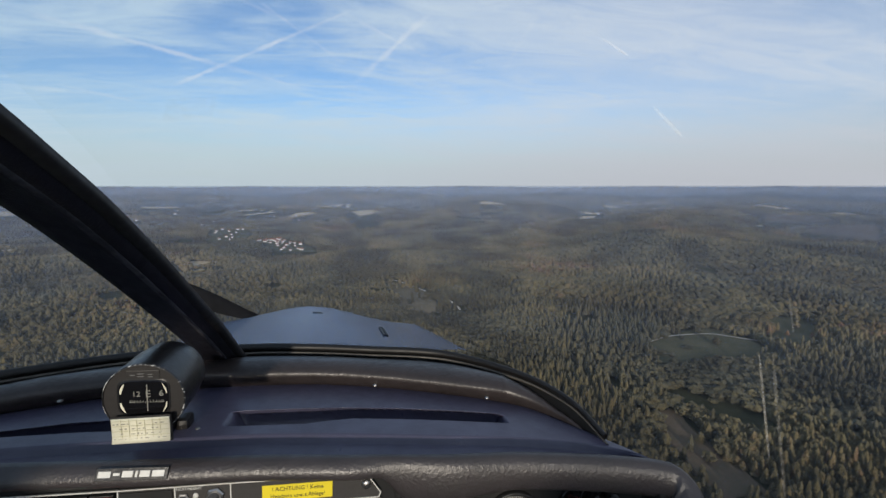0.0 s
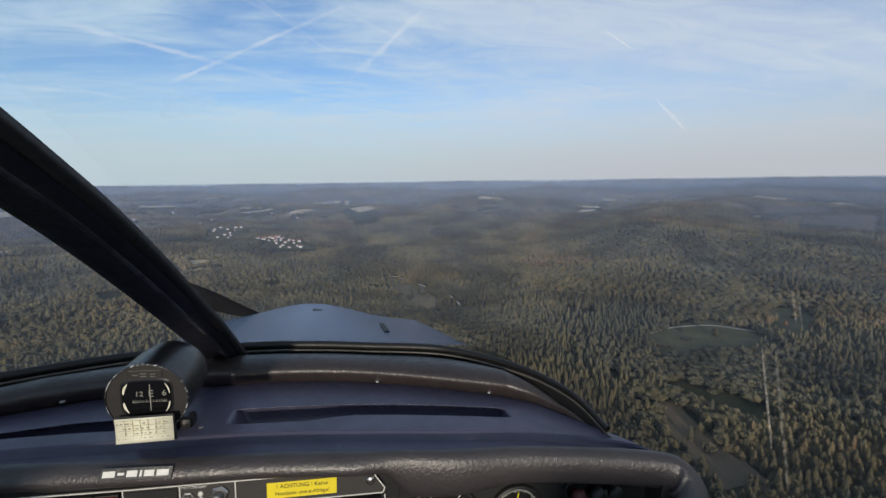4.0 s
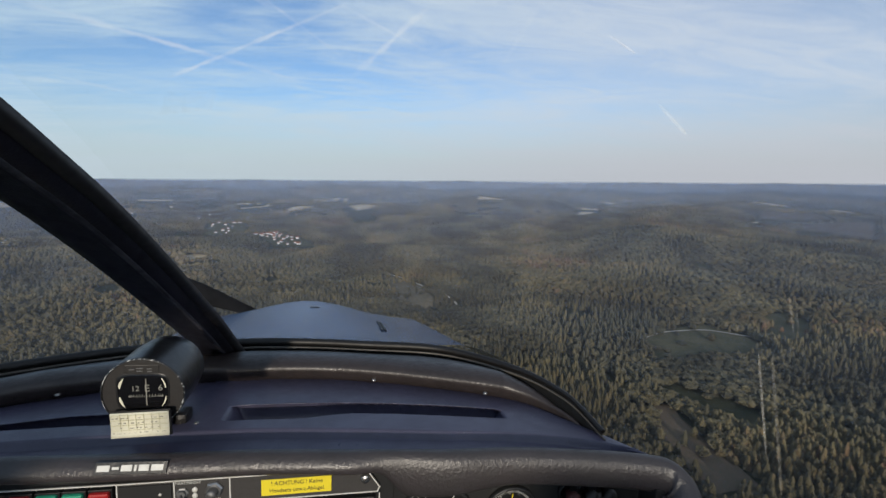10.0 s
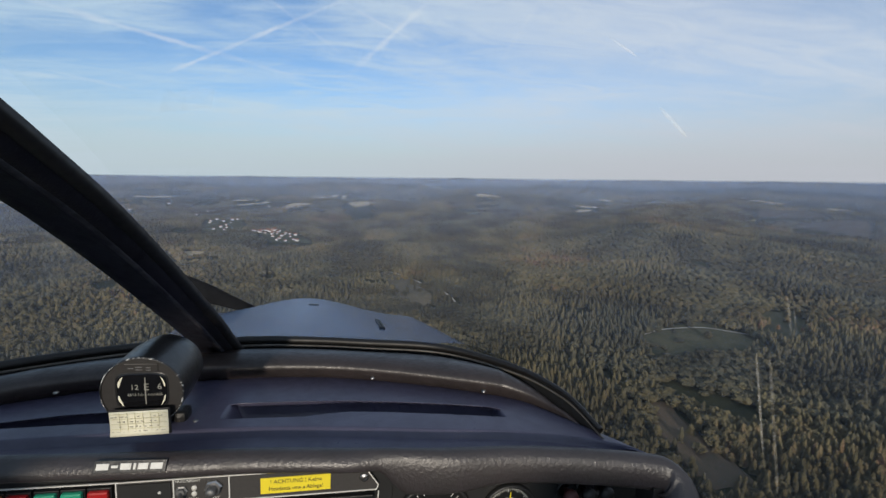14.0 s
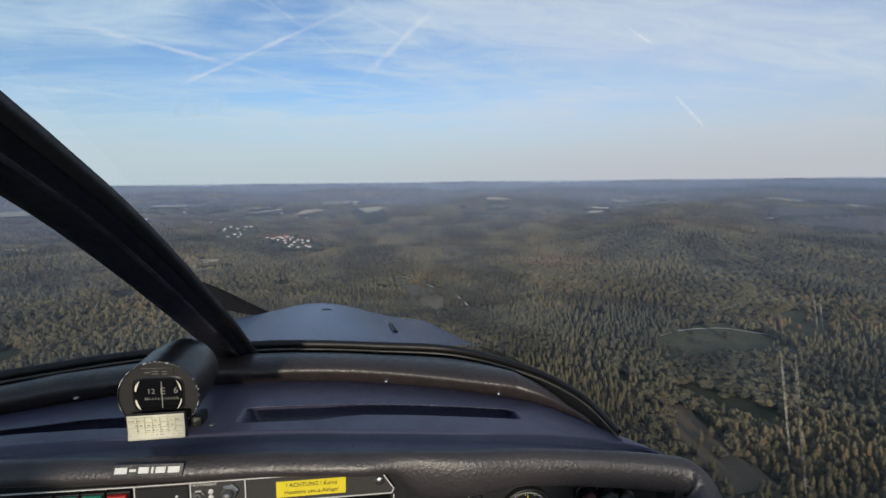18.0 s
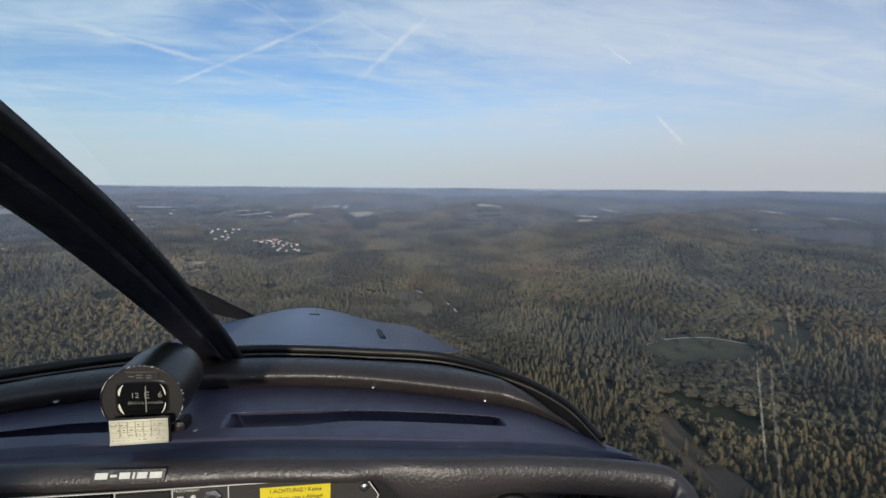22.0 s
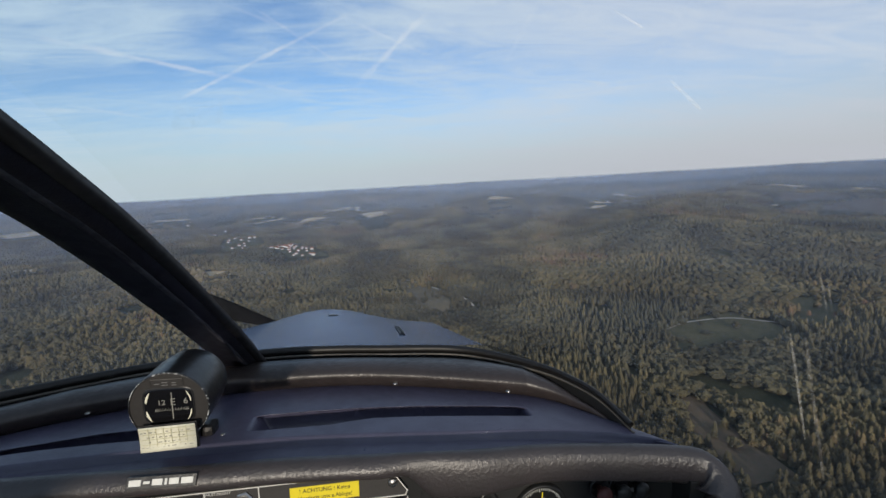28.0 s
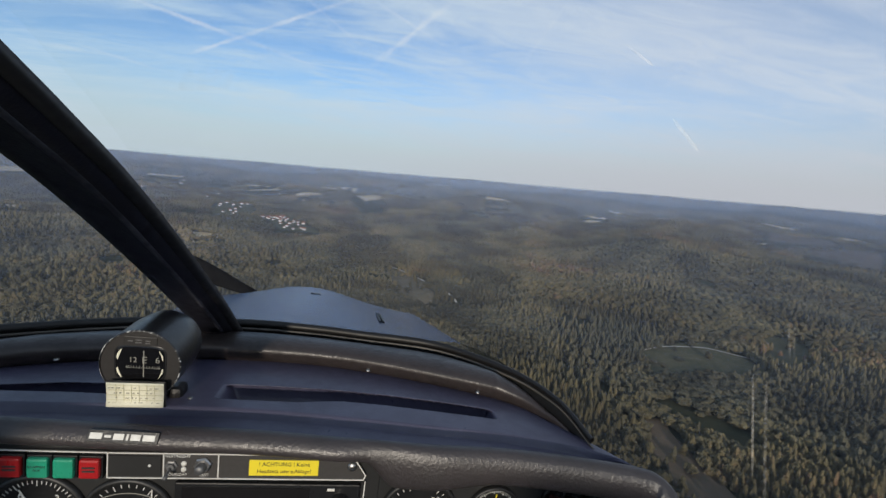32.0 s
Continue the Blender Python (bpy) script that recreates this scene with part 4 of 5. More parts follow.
# ---------------------------------------------------------------- magnetic compass
comp = thing("magnetic_compass", "round black magnetic compass with chipped white rim standing on the glareshield", "compass", AIR)
CM = pose(-0.1955, 0.418, -0.2075, 90, 0, 0) @ pose(0, 0, 0, 2, 1, 0)      # local z looks back at the seats
CHIP = material("chipped_enamel", (0.012, 0.012, 0.013), 0.4, second=(0.62, 0.61, 0.58), scale=300, patch=30, edge=(0.52, 0.60))
bm = bmesh.new()
lathe(bm, [(0.0, -0.078), (0.016, -0.077), (0.026, -0.072), (0.0325, -0.060), (0.0350, -0.038), (0.0350, 0.0006)], CM, 40)
part("housing", bm, BLACK, comp, "long black rounded housing", True)
bm = bmesh.new()
lathe(bm, [(0.0350, 0.0006), (0.0351, 0.0016), (0.0347, 0.0023), (0.0341, 0.0026)], CM, 72)
part("rim", bm, CHIP, comp, "black rim with chipped white edge", True)
bm = bmesh.new()
lathe(bm, [(0.0341, 0.0026), (0.0335, 0.0012), (0.0, 0.0012)], CM, 72)
part("face_plate", bm, material("worn_black_face", (0.019, 0.0165, 0.0155), 0.5, vary=0.25, scale=120), comp, "worn dark face")
def rounded(bm, w, h, z0, z1, m, seg=40):
    """A plate with strongly rounded corners, half sizes w and h."""
    rows = []
    for z, k in ((z0, 1.0), (z1 - 0.0003, 1.0), (z1, 0.97)):
        row = []
        for i in range(seg):
            c, q = math.cos(2 * math.pi * i / seg), math.sin(2 * math.pi * i / seg)
            row.append(bm.verts.new(m @ Vector((w * k * math.copysign(abs(c) ** 0.42, c), h * k * math.copysign(abs(q) ** 0.42, q), z))))
        rows.append(row)
    for a, b in zip(rows, rows[1:]):
        for i in range(seg):
            bm.faces.new((a[i], a[(i + 1) % seg], b[(i + 1) % seg], b[i]))
    bm.faces.new(rows[-1])


bm = bmesh.new()
rounded(bm, 0.0224, 0.0182, 0.0010, 0.0016, CM @ pose(0, 0.0018, 0))
part("bezel", bm, BLACK, comp, "thin black bezel round the window")
bm = bmesh.new()
rounded(bm, 0.0209, 0.0167, 0.0012, 0.0020, CM @ pose(0, 0.0018, 0))
window = part("window", bm, material("dark_window", (0.006, 0.006, 0.007), 0.12, vary=0.1), comp, "dark glass window")
for sx in (-1, 1):
    for sy in (-1, 1):
        bm = bmesh.new()
        last = None
        for i in range(9):
            u = i / 8
            x, y, w = sx * (0.0192 - 0.0036 * u * u), 0.0014 + sy * (0.0040 + 0.0104 * u), 0.0011 * math.sin(math.pi * (0.12 + 0.8 * u)) * (1.0 if sx < 0 else 0.6)
            pair = [bm.verts.new(CM @ Vector((x - w, y, 0.0023))), bm.verts.new(CM @ Vector((x + w, y, 0.0023)))]
            if last:
                bm.faces.new((last[0], last[1], pair[1], pair[0]))
            last = pair
        part("lume_mark", bm, CARD, comp, "cream luminous corner mark")
bm = bmesh.new()
box(bm, (-0.0225, 0.0200, 0.0010), (0.0225, 0.0285, 0.0017), 0.0006, CM @ Matrix.Diagonal((0.62, 1, 1, 1)))
part("adjuster_cover", bm, bpy.data.materials["worn_black_face"], comp, "small worn black cover above the window")
for x, y, w, h in ((-0.0085, 0.0240, 0.0022, 0.0004), (-0.0020, 0.0252, 0.0026, 0.0004), (-0.0020, 0.0226, 0.0026, 0.0004), (0.0060, 0.0246, 0.0020, 0.0004), (0.0060, 0.0222, 0.0020, 0.0004)):
    bm = bmesh.new()
    box(bm, (x - w, y - h, 0.0016), (x + w, y + h, 0.0020), 0, CM)
    part("worn_mark", bm, DULL, comp, "faint worn grey marking")
bm = bmesh.new()
box(bm, (-0.0004, -0.0115, 0.0022), (0.0004, 0.0150, 0.0026), 0, CM @ pose(0.003, 0, 0))
part("lubber_line", bm, LUME, comp, "thin white lubber line")
for k in range(-13, 14):
    bm = bmesh.new()
    x = 0.0025 + 0.0155 * math.sin(radians(k * 5.2))
    tall = 0.0027 if k % 2 == 0 else 0.0014
    box(bm, (x - 0.00018, -0.0032, 0.0021), (x + 0.00018, -0.0032 + tall, 0.0024), 0, CM)
    part("tick", bm, LUME, comp)
writing("12", 0.0072, LUME, comp, CM @ pose(-0.0062, 0.0052, 0.0022))
writing("E", 0.0096, LUME, comp, CM @ pose(0.0036, 0.0052, 0.0022))
writing("6", 0.0086, LUME, comp, CM @ pose(0.0148, 0.0056, 0.0022))
bm = bmesh.new()
box(bm, (-0.046, -0.088, -0.105), (-0.010, -0.022, -0.066), 0.009, CM)
part("foot", bm, BLACK, comp, "black mounting foot")
bm = bmesh.new()
box(bm, (-0.252, 0.488, -0.308), (-0.180, 0.520, -0.2965), 0.004)
part("base_flange", bm, BLACK, comp, "flat black base flange")
bm = bmesh.new()
box(bm, (-0.2085, 0.498, -0.303), (-0.1775, 0.536, -0.2915), 0.005)
box(bm, (-0.2085, 0.506, -0.296), (-0.1935, 0.530, -0.2790), 0.006)
part("mount_bracket", bm, TRIM, comp, "black bracket with a rounded tab")
bm = bmesh.new()
lathe(bm, [(0.0030, 0), (0.0030, 0.0012), (0.0018, 0.0020), (0.0, 0.0021)], pose(-0.1835, 0.508, -0.2915), 12)
part("screw", bm, DULL, comp, "dull screw", True)
# deviation card on a small curled holder under the window
holder = pose(-0.1948, 0.408, -0.2355, 90, 0, 0) @ pose(0, 0, 0, 3, 0, 1.8)
pts = []
for i in range(9):
    y = -0.0095 + 0.0235 * i / 8
    curl = 0.002 * (1 - i / 8) ** 3
    pts += [holder @ Vector((-0.0242, y, curl)), holder @ Vector((0.0242, y, curl))]
bm = bmesh.new()
box(bm, (-0.0254, -0.0112, -0.0030), (0.0254, 0.0152, -0.0012), 0.0005, holder)
part("card_holder", bm, BLACK, comp, "black frame behind the card")
card = mesh_object("deviation_card", pts, grid_faces(9, 2), CARD, comp, "cream deviation card with handwritten figures")
mod = card.modifiers.new("thick", "SOLIDIFY")
mod.thickness, mod.offset = 0.0008, -1
bm = bmesh.new()
for y in (0.0122, 0.0072, 0.0022, -0.0028):
    box(bm, (-0.0235, y, 0.0007), (0.0235, y + 0.0003, 0.0011), 0, holder)
for x in (-0.0160, -0.0095, -0.0030, 0.0035, 0.0100, 0.0165):
    box(bm, (x, -0.0060, 0.0007), (x + 0.0003, 0.0135, 0.0011), 0, holder)
part("ruled_line", bm, material("faint_ruling", (0.62, 0.58, 0.38), 0.7), card)
rng = random.Random(4)
for row in range(4):
    y = 0.0090 - 0.0050 * row
    x = -0.0225
    while x < 0.019:
        w = rng.uniform(0.0012, 0.0036)
        if rng.random() < 0.6:
            bm = bmesh.new()
            box(bm, (x, y, 0.0007), (x + w, y + rng.uniform(0.0004, 0.0012), 0.0012), 0, holder)
            part("figure", bm, material("pencil_grey", (0.36, 0.34, 0.27), 0.7) if row == 0 and x < -0.022 else bpy.data.materials["pencil_grey"], card)
        x += w + rng.uniform(0.0012, 0.0028)

# ---------------------------------------------------------------- instrument panel
panel = thing("instrument_panel", "dark grey instrument panel with coloured warning lights, switches and round gauges", "instrument panel", AIR)
PY = 0.432
bm = bmesh.new()
# board given the black dial colour in place of the shadow over it
box(bm, (-0.66, PY + 0.0035, -0.62), (0.045, PY + 0.012, -0.298), 0.001)
part("panel_board", bm, DIAL, panel, "panel board blackened for the shadow it lies in")
bm = bmesh.new()
box(bm, (0.030, PY + 0.006, -0.62), (0.320, PY + 0.014, -0.310), 0.001)
part("side_board", bm, DIAL, panel, "black board under the brow")
bm = bmesh.new()
box(bm, (0.321, PY + 0.006, -0.62), (0.362, PY + 0.014, -0.338), 0.001)
part("end_board", bm, DIAL, panel, "black board at the end of the panel")


def plate(corners, front, thick, mat, name, label="", parent=None):
    """A flat plate in the panel's plane from (x, z) corners, its front at y = front."""
    bm2 = bmesh.new()
    a = [bm2.verts.new((x, front, z)) for x, z in corners]
    b = [bm2.verts.new((x, front + thick, z)) for x, z in corners]
    bm2.faces.new(a)
    bm2.faces.new(b[::-1])
    for k in range(len(a)):
        bm2.faces.new((a[k], b[k], b[(k + 1) % len(a)], a[(k + 1) % len(a)]))
    return part(name, bm2, mat, parent or panel, label)


def stroke(x0, z0, x1, z1, w=0.0011):
    """A white painted line on the panel."""
    d = Vector((x1 - x0, z1 - z0)).normalized()
    n = Vector((-d.y, d.x)) * w / 2
    e = d * w / 2
    plate([(x0 - e.x + n.x, z0 - e.y + n.y), (x1 + e.x + n.x, z1 + e.y + n.y), (x1 + e.x - n.x, z1 + e.y - n.y), (x0 - e.x - n.x, z0 - e.y - n.y)],
          PY - 0.0024, 0.001, WHITE, "white_line")


sub = plate([(-0.2285, -0.3085), (0.0125, -0.3058), (0.0280, -0.3290), (0.0265, -0.3345), (-0.2285, -0.3368)], PY - 0.0016, 0.004, PANEL, "sub_panel", "dark grey sub-panel edged in white")
for a in ((-0.62, -0.3092, -0.2285, -0.3090), (-0.2285, -0.3090, 0.0125, -0.3060), (0.0125, -0.3060, 0.0282, -0.3290), (0.0282, -0.3290, 0.0262, -0.3345),
          (0.0262, -0.3345, -0.2285, -0.3366), (-0.2285, -0.3366, -0.2285, -0.3090), (-0.1772, -0.3084, -0.1768, -0.3358), (-0.1250, -0.3078, -0.1245, -0.3354),
          (0.0285, -0.337, 0.0285, -0.42)):
    stroke(*a)
plate([(-0.2265, -0.3115), (-0.1795, -0.3110), (-0.1790, -0.3335), (-0.2265, -0.3342)], PY - 0.0030, 0.002, DIAL, "blank_plate", "plain dark cover plate")
bm = bmesh.new()
lathe(bm, [(0.0015, 0), (0.0015, 0.0006), (0, 0.0012)], facing(-0.1895, PY - 0.003, -0.3215), 12)
part("rivet", bm, WHITE, panel, "pale rivet", True)

for x0, x1, mat, words in ((-0.3425, -0.3225, ORANGE, ""), (-0.3200, -0.3010, RED, "bars"), (-0.2970, -0.2778, GREEN, "KLAPPEN\nAUS"),
                           (-0.2748, -0.2556, GREEN, ""), (-0.2522, -0.2330, RED, "bars")):
    bm = bmesh.new()
    box(bm, (x0 - 0.0010, PY - 0.003, -0.3370), (x1 + 0.0010, PY + 0.004, -0.3128), 0.0006)
    bez = part("light_bezel", bm, BLACK, panel, "black square light bezel")
    bm = bmesh.new()
    box(bm, (x0 + 0.0006, PY - 0.0070, -0.3352), (x1 - 0.0006, PY - 0.001, -0.3146), 0.0022)
    lens = part("warning_light", bm, mat, panel, {"red_lens": "red square warning light", "green_lens": "green square indicator light", "orange_lens": "orange square light"}[mat.name])
    cx = (x0 + x1) / 2
    if words == "bars":
        for z, w in ((-0.3228, 0.0055), (-0.3265, 0.0055)):
            bm = bmesh.new()
            box(bm, (cx - w, PY - 0.0075, z - 0.0009), (cx + w, PY - 0.0068, z + 0.0009))
            part("caption_bar", bm, INK, lens, "dark caption line")
    elif words:
        writing(words, 0.0036, INK, lens, facing(cx, PY - 0.0072, -0.3247), "caption")

# light switch: toggle, two arrow lamps, knob
sw = (-0.1695, -0.3218)
bm = bmesh.new()
lathe(bm, [(0.0062, 0), (0.0062, 0.0015), (0.0045, 0.0022), (0.0040, 0.0045), (0.0, 0.0045)], facing(sw[0], PY - 0.0016, sw[1]), 6)
nut = part("toggle_nut", bm, DULL, panel, "dull hexagonal switch nut")
bm = bmesh.new()
lathe(bm, [(0.0014, 0), (0.0012, 0.006), (0.0022, 0.011), (0.0022, 0.013), (0.0, 0.014)], facing(sw[0], PY - 0.005, sw[1]) @ pose(0, 0, 0, 16, 0, 0), 12)
part("toggle_lever", bm, DULL, panel, "bright toggle lever", True)
for s in (1, -1):
    bm = bmesh.new()
    lathe(bm, [(0.0026, 0), (0.0026, 0.0007), (0, 0.0012)], facing(-0.1580, PY - 0.0016, -0.3195 - 0.0032 * (1 - s)) @ Matrix.Diagonal((1, 1.15, 1, 1)), 14)
    part("lamp", bm, WHITE, panel, "small white lamp", True)
bm = bmesh.new()
lathe(bm, [(0.0090, 0), (0.0090, 0.0025), (0.0075, 0.0038), (0.0, 0.0038)], facing(-0.1395, PY - 0.0016, -0.3195) @ pose(0, 0, 0, 0, 0, 12), 6)
part("test_nut", bm, METAL, panel, "bright hexagonal nut")
bm = bmesh.new()
lathe(bm, [(0.0052, 0.003), (0.0052, 0.0085), (0.0044, 0.0105), (0.0, 0.0108)], facing(-0.1395, PY - 0.0016, -0.3195) @ pose(0, 0, 0, 8, -6, 0), 20)
part("test_button", bm, DULL, panel, "dull metal push button", True)
writing("NUIT/NIGHT", 0.0042, WHITE, panel, facing(-0.1640, PY - 0.0019, -0.3113))
writing("JOUR/DAY", 0.0042, WHITE, panel, facing(-0.1640, PY - 0.0019, -0.3318))
writing("TEST", 0.0044, WHITE, panel, facing(-0.1385, PY - 0.0019, -0.3320))

lab = thing("warning_label", "yellow warning label with black lettering stuck on the sub-panel", "label", AIR @ pose(-0.0035, 0, 0.0008))
bm = bmesh.new()
box(bm, (-0.0958, PY - 0.0026, -0.3304), (-0.0248, PY - 0.0016, -0.3124), 0.0002, pose(0, 0, 0, 0, -0.9, 0))
ob = part("label_plate", bm, YELLOW, lab)
ob.matrix_local = Matrix.Identity(4)
tilt = pose(0, 0, 0, 0, -0.9, 0)
writing("! ACHTUNG ! Keine", 0.0066, INK, lab, tilt @ facing(-0.0600, PY - 0.0028, -0.3172), stretch=0.92)
writing("Headsets usw.a.Ablage!", 0.0064, INK, lab, tilt @ facing(-0.0600, PY - 0.0028, -0.3252), stretch=0.92)
bm = bmesh.new()
lathe(bm, [(0.0055, 0), (0.0055, 0.001), (0.0044, 0.0030), (0.0, 0.0036)], facing(0.0126, PY - 0.0016, -0.3182), 18)
scr = part("panel_screw", bm, METAL, panel, "bright domed panel screw", True)
bm = bmesh.new()
box(bm, (-0.0042, -0.0007, 0.0030), (0.0042, 0.0007, 0.0040), 0, facing(0.0126, PY - 0.0016, -0.3182) @ pose(0, 0, 0, 0, 0, 35))
part("screw_slot", bm, INK, scr)


def gauge(x, z, r, y, numbers, needles, arc=(-140, 140), ticks=20, label="round black gauge with white markings", title="", yellow=False):
    m = facing(x, y, z)
    bm2 = bmesh.new()
    lathe(bm2, [(r * 1.10, 0), (r * 1.10, 0.004), (r * 1.04, 0.0055), (r * 0.98, 0.004), (r * 0.96, 0.001), (0, 0.001)], m, 40)
    body = part("gauge", bm2, DIAL, panel, label, True)
    for k in range(ticks + 1):
        a = radians(arc[0] + (arc[1] - arc[0]) * k / ticks)
        long = 0.14 if k % 5 == 0 else 0.085
        bm2 = bmesh.new()
        box(bm2, (-0.00035, r * (0.90 - long), 0.0012), (0.00035, r * 0.90, 0.0016), 0, m @ pose(0, 0, 0, 0, 0, -math.degrees(a)))
        part("mark", bm2, WHITE, body)
    for text, a in numbers:
        writing(text, r * 0.26, WHITE, body, m @ pose(r * 0.60 * math.sin(radians(a)), r * 0.60 * math.cos(radians(a)), 0.0014), "figure")
    for a, mat in needles:
        bm2 = bmesh.new()
        box(bm2, (-0.0007, -r * 0.12, 0.0018), (0.0007, r * 0.76, 0.0024), 0.0002, m @ pose(0, 0, 0, 0, 0, -a))
        part("needle", bm2, mat, body, "needle")
    if title:
        writing(title, r * 0.17, WHITE, body, m @ pose(0, r * 0.42, 0.0014), "figure")
    return body


gauge(-0.2925, -0.381, 0.041, PY + 0.0030, [("6", -36), ("7", -62), ("3", 46)], [(-30, WHITE)], ticks=50, arc=(-170, 170), label="round black altimeter dial with white figures")
level = gauge(-0.2100, -0.384, 0.041, PY + 0.0030, [("20", 44)], [], ticks=24, label="round black dial with a white pointer arc")
for k in range(12):
    a0, a1 = (-30 + 60 * (k + q) / 12 for q in (0, 1))
    ends = [(-0.2100 + 0.052 * math.sin(radians(a)), -0.4080 + 0.052 * math.cos(radians(a)) * 1.0) for a in (a0, a1)]
    (x0, z0), (x1, z1) = ends
    plate([(x0, z0), (x1, z1), (x1, z1 - 0.0009), (x0, z0 - 0.0009)], PY + 0.0008, 0.0006, LUME, "pointer_arc", "white pointer arc", level)
plate([(-0.1885, -0.347), (-0.1873, -0.347), (-0.1873, -0.400), (-0.1885, -0.400)], PY + 0.0002, 0.0005, WHITE, "pointer", "thin white upright pointer", level)
gauge(0.0945, -0.381, 0.042, PY + 0.0050, [("30", 46), ("5", -62)], [(-100, WHITE)], ticks=24, label="round black manifold gauge with white figures")
gauge(0.1850, -0.3765, 0.0300, PY + 0.0045, [], [(2, YELLOW), (-52, WHITE)], ticks=22, arc=(-62, 62), title="EGT", label="small black exhaust temperature gauge")

# radio under the sub-panel
bm = bmesh.new()
box(bm, (-0.165, PY - 0.004, -0.425), (0.024, PY + 0.006, -0.3395), 0.0015)
radio = part("radio_unit", bm, BLACK, panel, "black radio unit")
bm = bmesh.new()
box(bm, (-0.158, PY - 0.0050, -0.372), (-0.030, PY - 0.0035, -0.3440), 0.0006)
part("radio_display", bm, material("dark_display", (0.010, 0.009, 0.009), 0.15), radio, "dark radio display")
bm = bmesh.new()
lathe(bm, [(0.0105, 0), (0.0105, 0.006), (0.0092, 0.009), (0.0060, 0.009), (0.0058, 0.014), (0.0, 0.0145)], facing(0.0030, PY - 0.004, -0.3600), 24)
part("radio_knob", bm, BLACK, radio, "black ribbed radio knob", True)
bm = bmesh.new()
box(bm, (-0.0115, PY - 0.0046, -0.3470), (-0.0035, PY - 0.0038, -0.3440), 0.0002)
part("caption_bar", bm, WHITE, radio, "small pale caption")

# push-pull knobs and dark recess at the co-pilot's end
for x, mat, lb in ((0.2575, material("dull_red_knob", (0.085, 0.022, 0.020), 0.6, vary=0.2), "dull red push-pull knob"), (0.2815, DIAL, "black push-pull knob"), (0.3050, DIAL, "black push-pull knob")):
    m = facing(x * 1.0, 0.437, -0.357)
    bm = bmesh.new()
    lathe(bm, [(0.0125, 0), (0.0125, 0.003), (0.0105, 0.004), (0.0105, 0.001), (0, 0.001)], m, 24)
    collar = part("knob_collar", bm, BLACK, panel, "black knob collar", True)
    bm = bmesh.new()
    lathe(bm, [(0.0035, 0), (0.0035, 0.010), (0.0085, 0.011), (0.0095, 0.014), (0.0085, 0.018), (0.0, 0.020)], m, 24)
    part("control_knob", bm, mat, panel, lb, True)

# ---------------------------------------------------------------- windscreen panes, thin and clear, with a few bright scratches
def clear_material(name, gloss):
    m = bpy.data.materials.new(name)
    m.use_nodes = True
    nt = m.node_tree
    nt.nodes.clear()
    t = nt.nodes.new("ShaderNodeBsdfTransparent")
    t.inputs["Color"].default_value = (0.985, 0.99, 0.985, 1)
    g = nt.nodes.new("ShaderNodeBsdfGlossy")
    g.inputs["Roughness"].default_value = 0.04
    mx = nt.nodes.new("ShaderNodeMixShader")
    mx.inputs[0].default_value = gloss
    link(nt, t.outputs[0], mx.inputs[1])
    link(nt, g.outputs[0], mx.inputs[2])
    link(nt, mx.outputs[0], nt.nodes.new("ShaderNodeOutputMaterial").inputs["Surface"])
    return m


def scratch_material(name, share, front=False):
    m = bpy.data.materials.new(name)
    m.use_nodes = True
    nt = m.node_tree
    nt.nodes.clear()
    where = nt.nodes.new("ShaderNodeTexCoord").outputs["Object"]
    t = nt.nodes.new("ShaderNodeBsdfTransparent")
    g = nt.nodes.new("ShaderNodeBsdfDiffuse" if front else "ShaderNodeBsdfTranslucent")
    g.inputs["Color"].default_value = (1.0, 0.95, 0.86, 1) if front else (1.0, 0.86, 0.66, 1)
    mx = nt.nodes.new("ShaderNodeMixShader")
    link(nt, ramp_node(nt, noise_node(nt, where, 160, 3, 0.6).outputs[0], 0.35, 0.65, share * 0.3, share), mx.inputs[0])
    link(nt, t.outputs[0], mx.inputs[1])
    link(nt, g.outputs[0], mx.inputs[2])
    link(nt, mx.outputs[0], nt.nodes.new("ShaderNodeOutputMaterial").inputs["Surface"])
    return m


RAKE = [(0.735, -0.310), (0.66, -0.262), (0.573, -0.199), (0.452, -0.104), (0.382, -0.050), (0.303, 0.006), (0.255, 0.033), (0.17, 0.075), (0.02, 0.13)]
RIM = SEAL[:-1] + [(0.310, 0.44), (0.345, 0.36), (0.375, 0.25), (0.395, 0.10), (0.400, -0.10)]


def screen_point(s, v):
    p = glide([(*q, 0) for q in RIM], s)
    c = glide([(0, *q) for q in RAKE], v)
    return Vector((p.x, p.y + c.y - 0.716 + 0.002, c.z - 0.001))


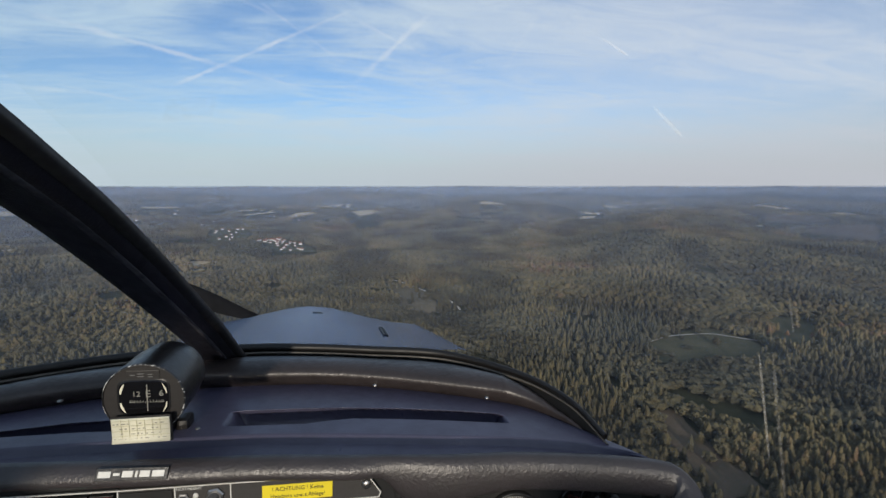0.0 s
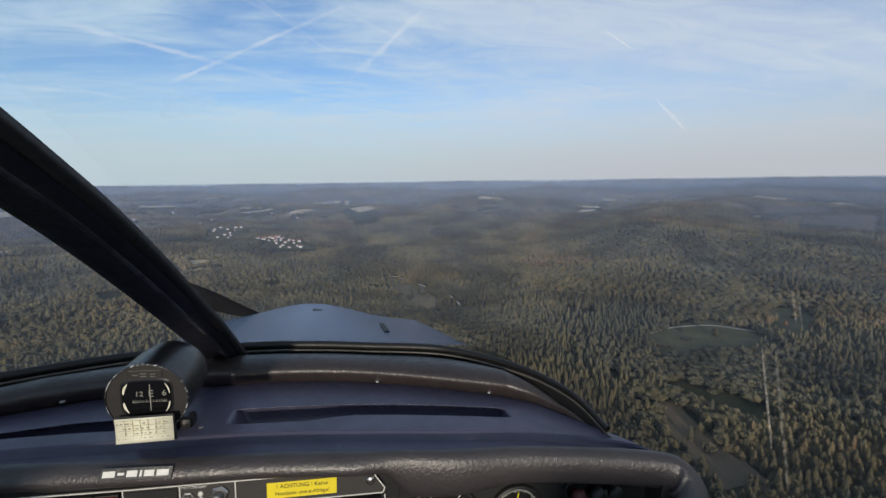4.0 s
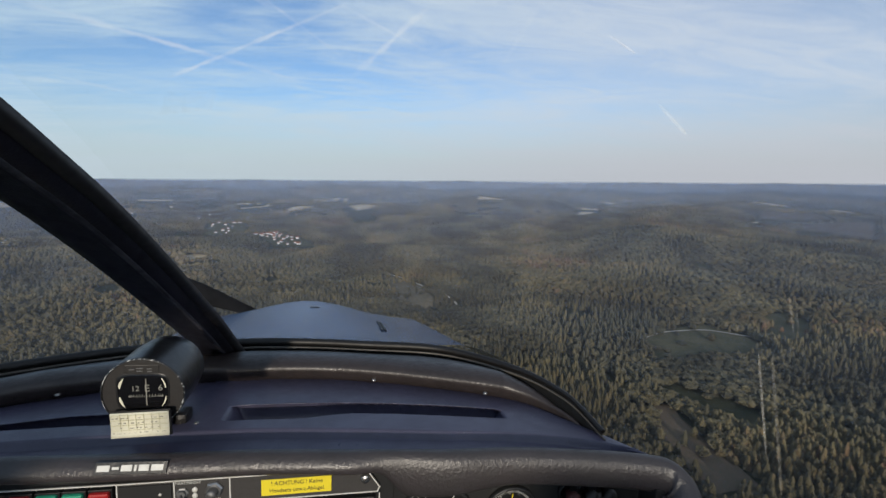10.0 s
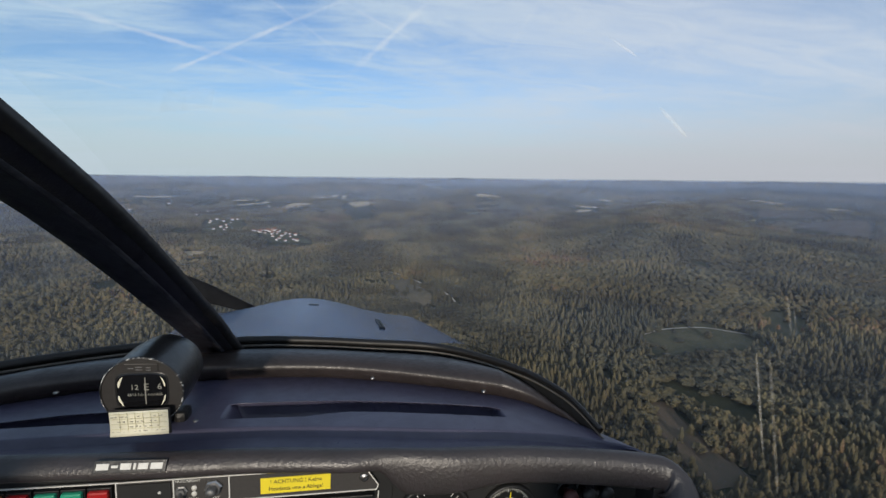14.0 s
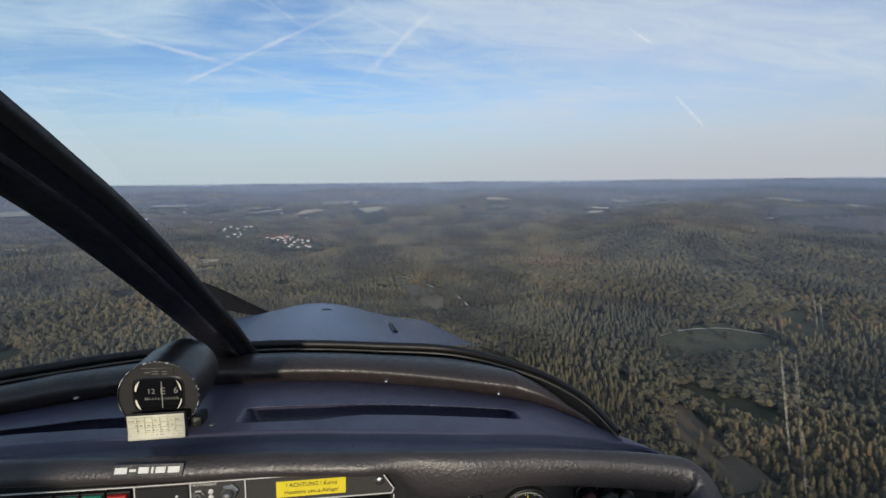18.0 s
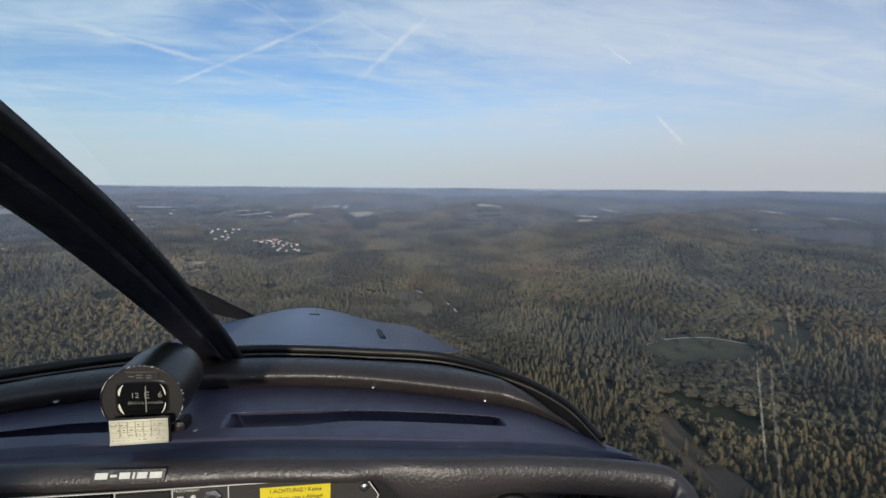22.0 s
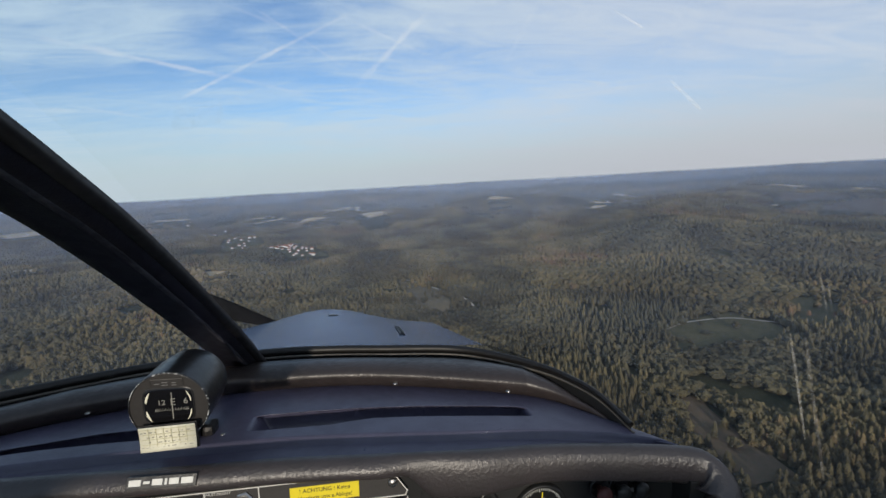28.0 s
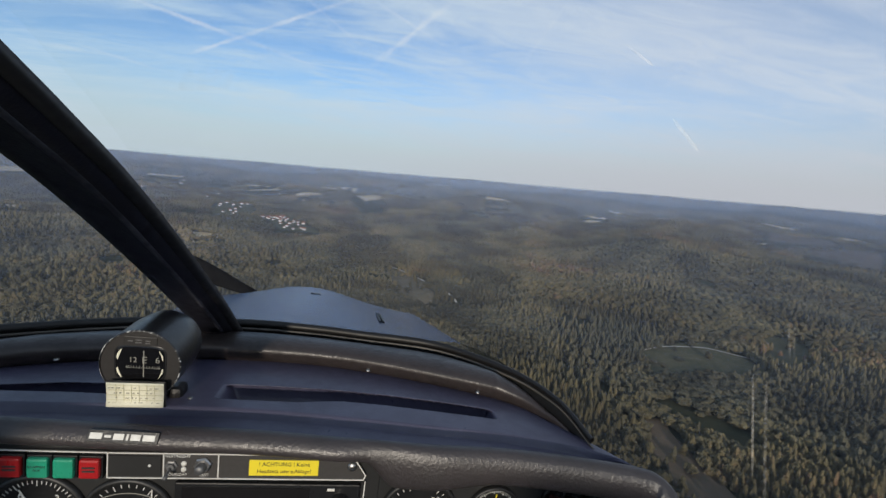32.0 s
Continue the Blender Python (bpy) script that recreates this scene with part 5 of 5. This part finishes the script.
GLASS = clear_material("windscreen_glass", 0.012)
screen = thing("windscreen", "curved clear windscreen with fine scratches", "windscreen", AIR)
for s0, s1, lb in ((0.0, 0.268, "pilot's clear pane"), (0.297, 1.0, "co-pilot's clear wrap-round pane")):
    pts = [screen_point(s0 + (s1 - s0) * i / 60, 0.10 + 0.90 * j / 24) for i in range(61) for j in range(25)]
    ob = mesh_object("pane", pts, grid_faces(61, 25), GLASS, screen, lb)
    ob.visible_shadow = False
FAINT, BRIGHT, LIT = scratch_material("faint_scratch", 0.08, True), scratch_material("bright_scratch", 0.17, True), scratch_material("sunlit_scratch", 0.17, True)
for s0, v0, s1, v1, w, mat in ((0.5001, 0.7962, 0.5147, 0.7587, 0.0022, LIT), (0.6437, 0.3761, 0.7443, 0.2562, 0.0020, BRIGHT), (0.6512, 0.3757, 0.7867, 0.1915, 0.0026, FAINT),
                               (0.6119, 0.4895, 0.6398, 0.4206, 0.0015, FAINT), (0.6166, 0.4842, 0.6418, 0.4208, 0.0012, FAINT), (0.4754, 0.851, 0.4841, 0.8399, 0.0012, LIT)):
    a, c = screen_point(s0, v0) * 0.985, screen_point(s1, v1) * 0.985
    flat = (c - a).cross(BANK.to_3x3().inverted() @ azel(SUN_AZ, SUN_EL)).normalized()
    pts = []
    for i in range(17):
        u = i / 16
        half = 0.5 * w * min(1.0, 6 * u + 0.3, 6 * (1 - u) + 0.3)
        pts += [a.lerp(c, u) - flat * half, a.lerp(c, u) + flat * half]
    mesh_object("scratch", pts, grid_faces(17, 2), mat, screen, "pale scratch in the glass")

# pale patches set at the glass to imitate its reflections
GLASS_REFLECTION = scratch_material("painted_reflection", 0.055, True)
for corners in (((-0.305, -0.068), (-0.283, -0.073), (-0.299, -0.137), (-0.321, -0.134)), ((-0.196, 0.076), (-0.148, 0.083), (-0.154, 0.062), (-0.201, 0.054))):
    mesh_object("reflection_patch", [(x, 0.48, z) for x, z in corners], [(0, 1, 2, 3)], GLASS_REFLECTION, screen, "faint pale patch standing in for a reflection in the glass")


# ---------------------------------------------------------------- plain cabin shell that closes the place round the seats, and added sun blocks
def shell(name, lo, hi, label, category, mat=LINER):
    bm2 = bmesh.new()
    box(bm2, lo, hi, 0.001)
    ob2 = part(name, bm2, mat, None)
    ob2.matrix_world = AIR
    return tagged(ob2, label, category, kind="structure")


shell("cabin_wall_right", (0.50, -1.55, -0.95), (0.53, 0.50, -0.62), "plain grey cabin side below the window", "wall")
shell("cabin_wall_left", (-0.83, -1.55, -0.95), (-0.80, 0.50, -0.62), "plain grey cabin side below the window", "wall")
# added unseen board: keeps the sun off the left of the cockpit
shell("sun_block_left", (-0.83, -0.58, -0.95), (-0.47, -0.55, 0.30), "unseen grey board added to shade the left of the cockpit", "wall")
shell("cabin_wall_rear", (-0.83, -1.58, -0.95), (0.53, -1.55, -0.02), "plain grey rear cabin wall", "wall")
# two more unseen boards, to shade the lip's right part and the post
shell("sun_block_right", (-0.13, -1.548, -0.95), (0.499, -1.52, 0.115), "unseen grey board added to shade the lip on the right", "wall")
shell("sun_block_post", (-0.468, -0.58, 0.065), (-0.33, -0.55, 0.30), "unseen grey board added to shade the windscreen post", "wall")
shell("panel_end", (0.325, 0.372, -0.62), (0.350, 0.400, -0.312), "plain dark end of the instrument panel", "wall", DIAL)
shell("cabin_floor", (-0.83, -1.58, -0.98), (0.53, 0.80, -0.95), "plain grey cabin floor", "floor")
shell("firewall", (-0.58, 0.56, -0.95), (0.20, 0.58, -0.36), "plain firewall behind the panel", "wall")
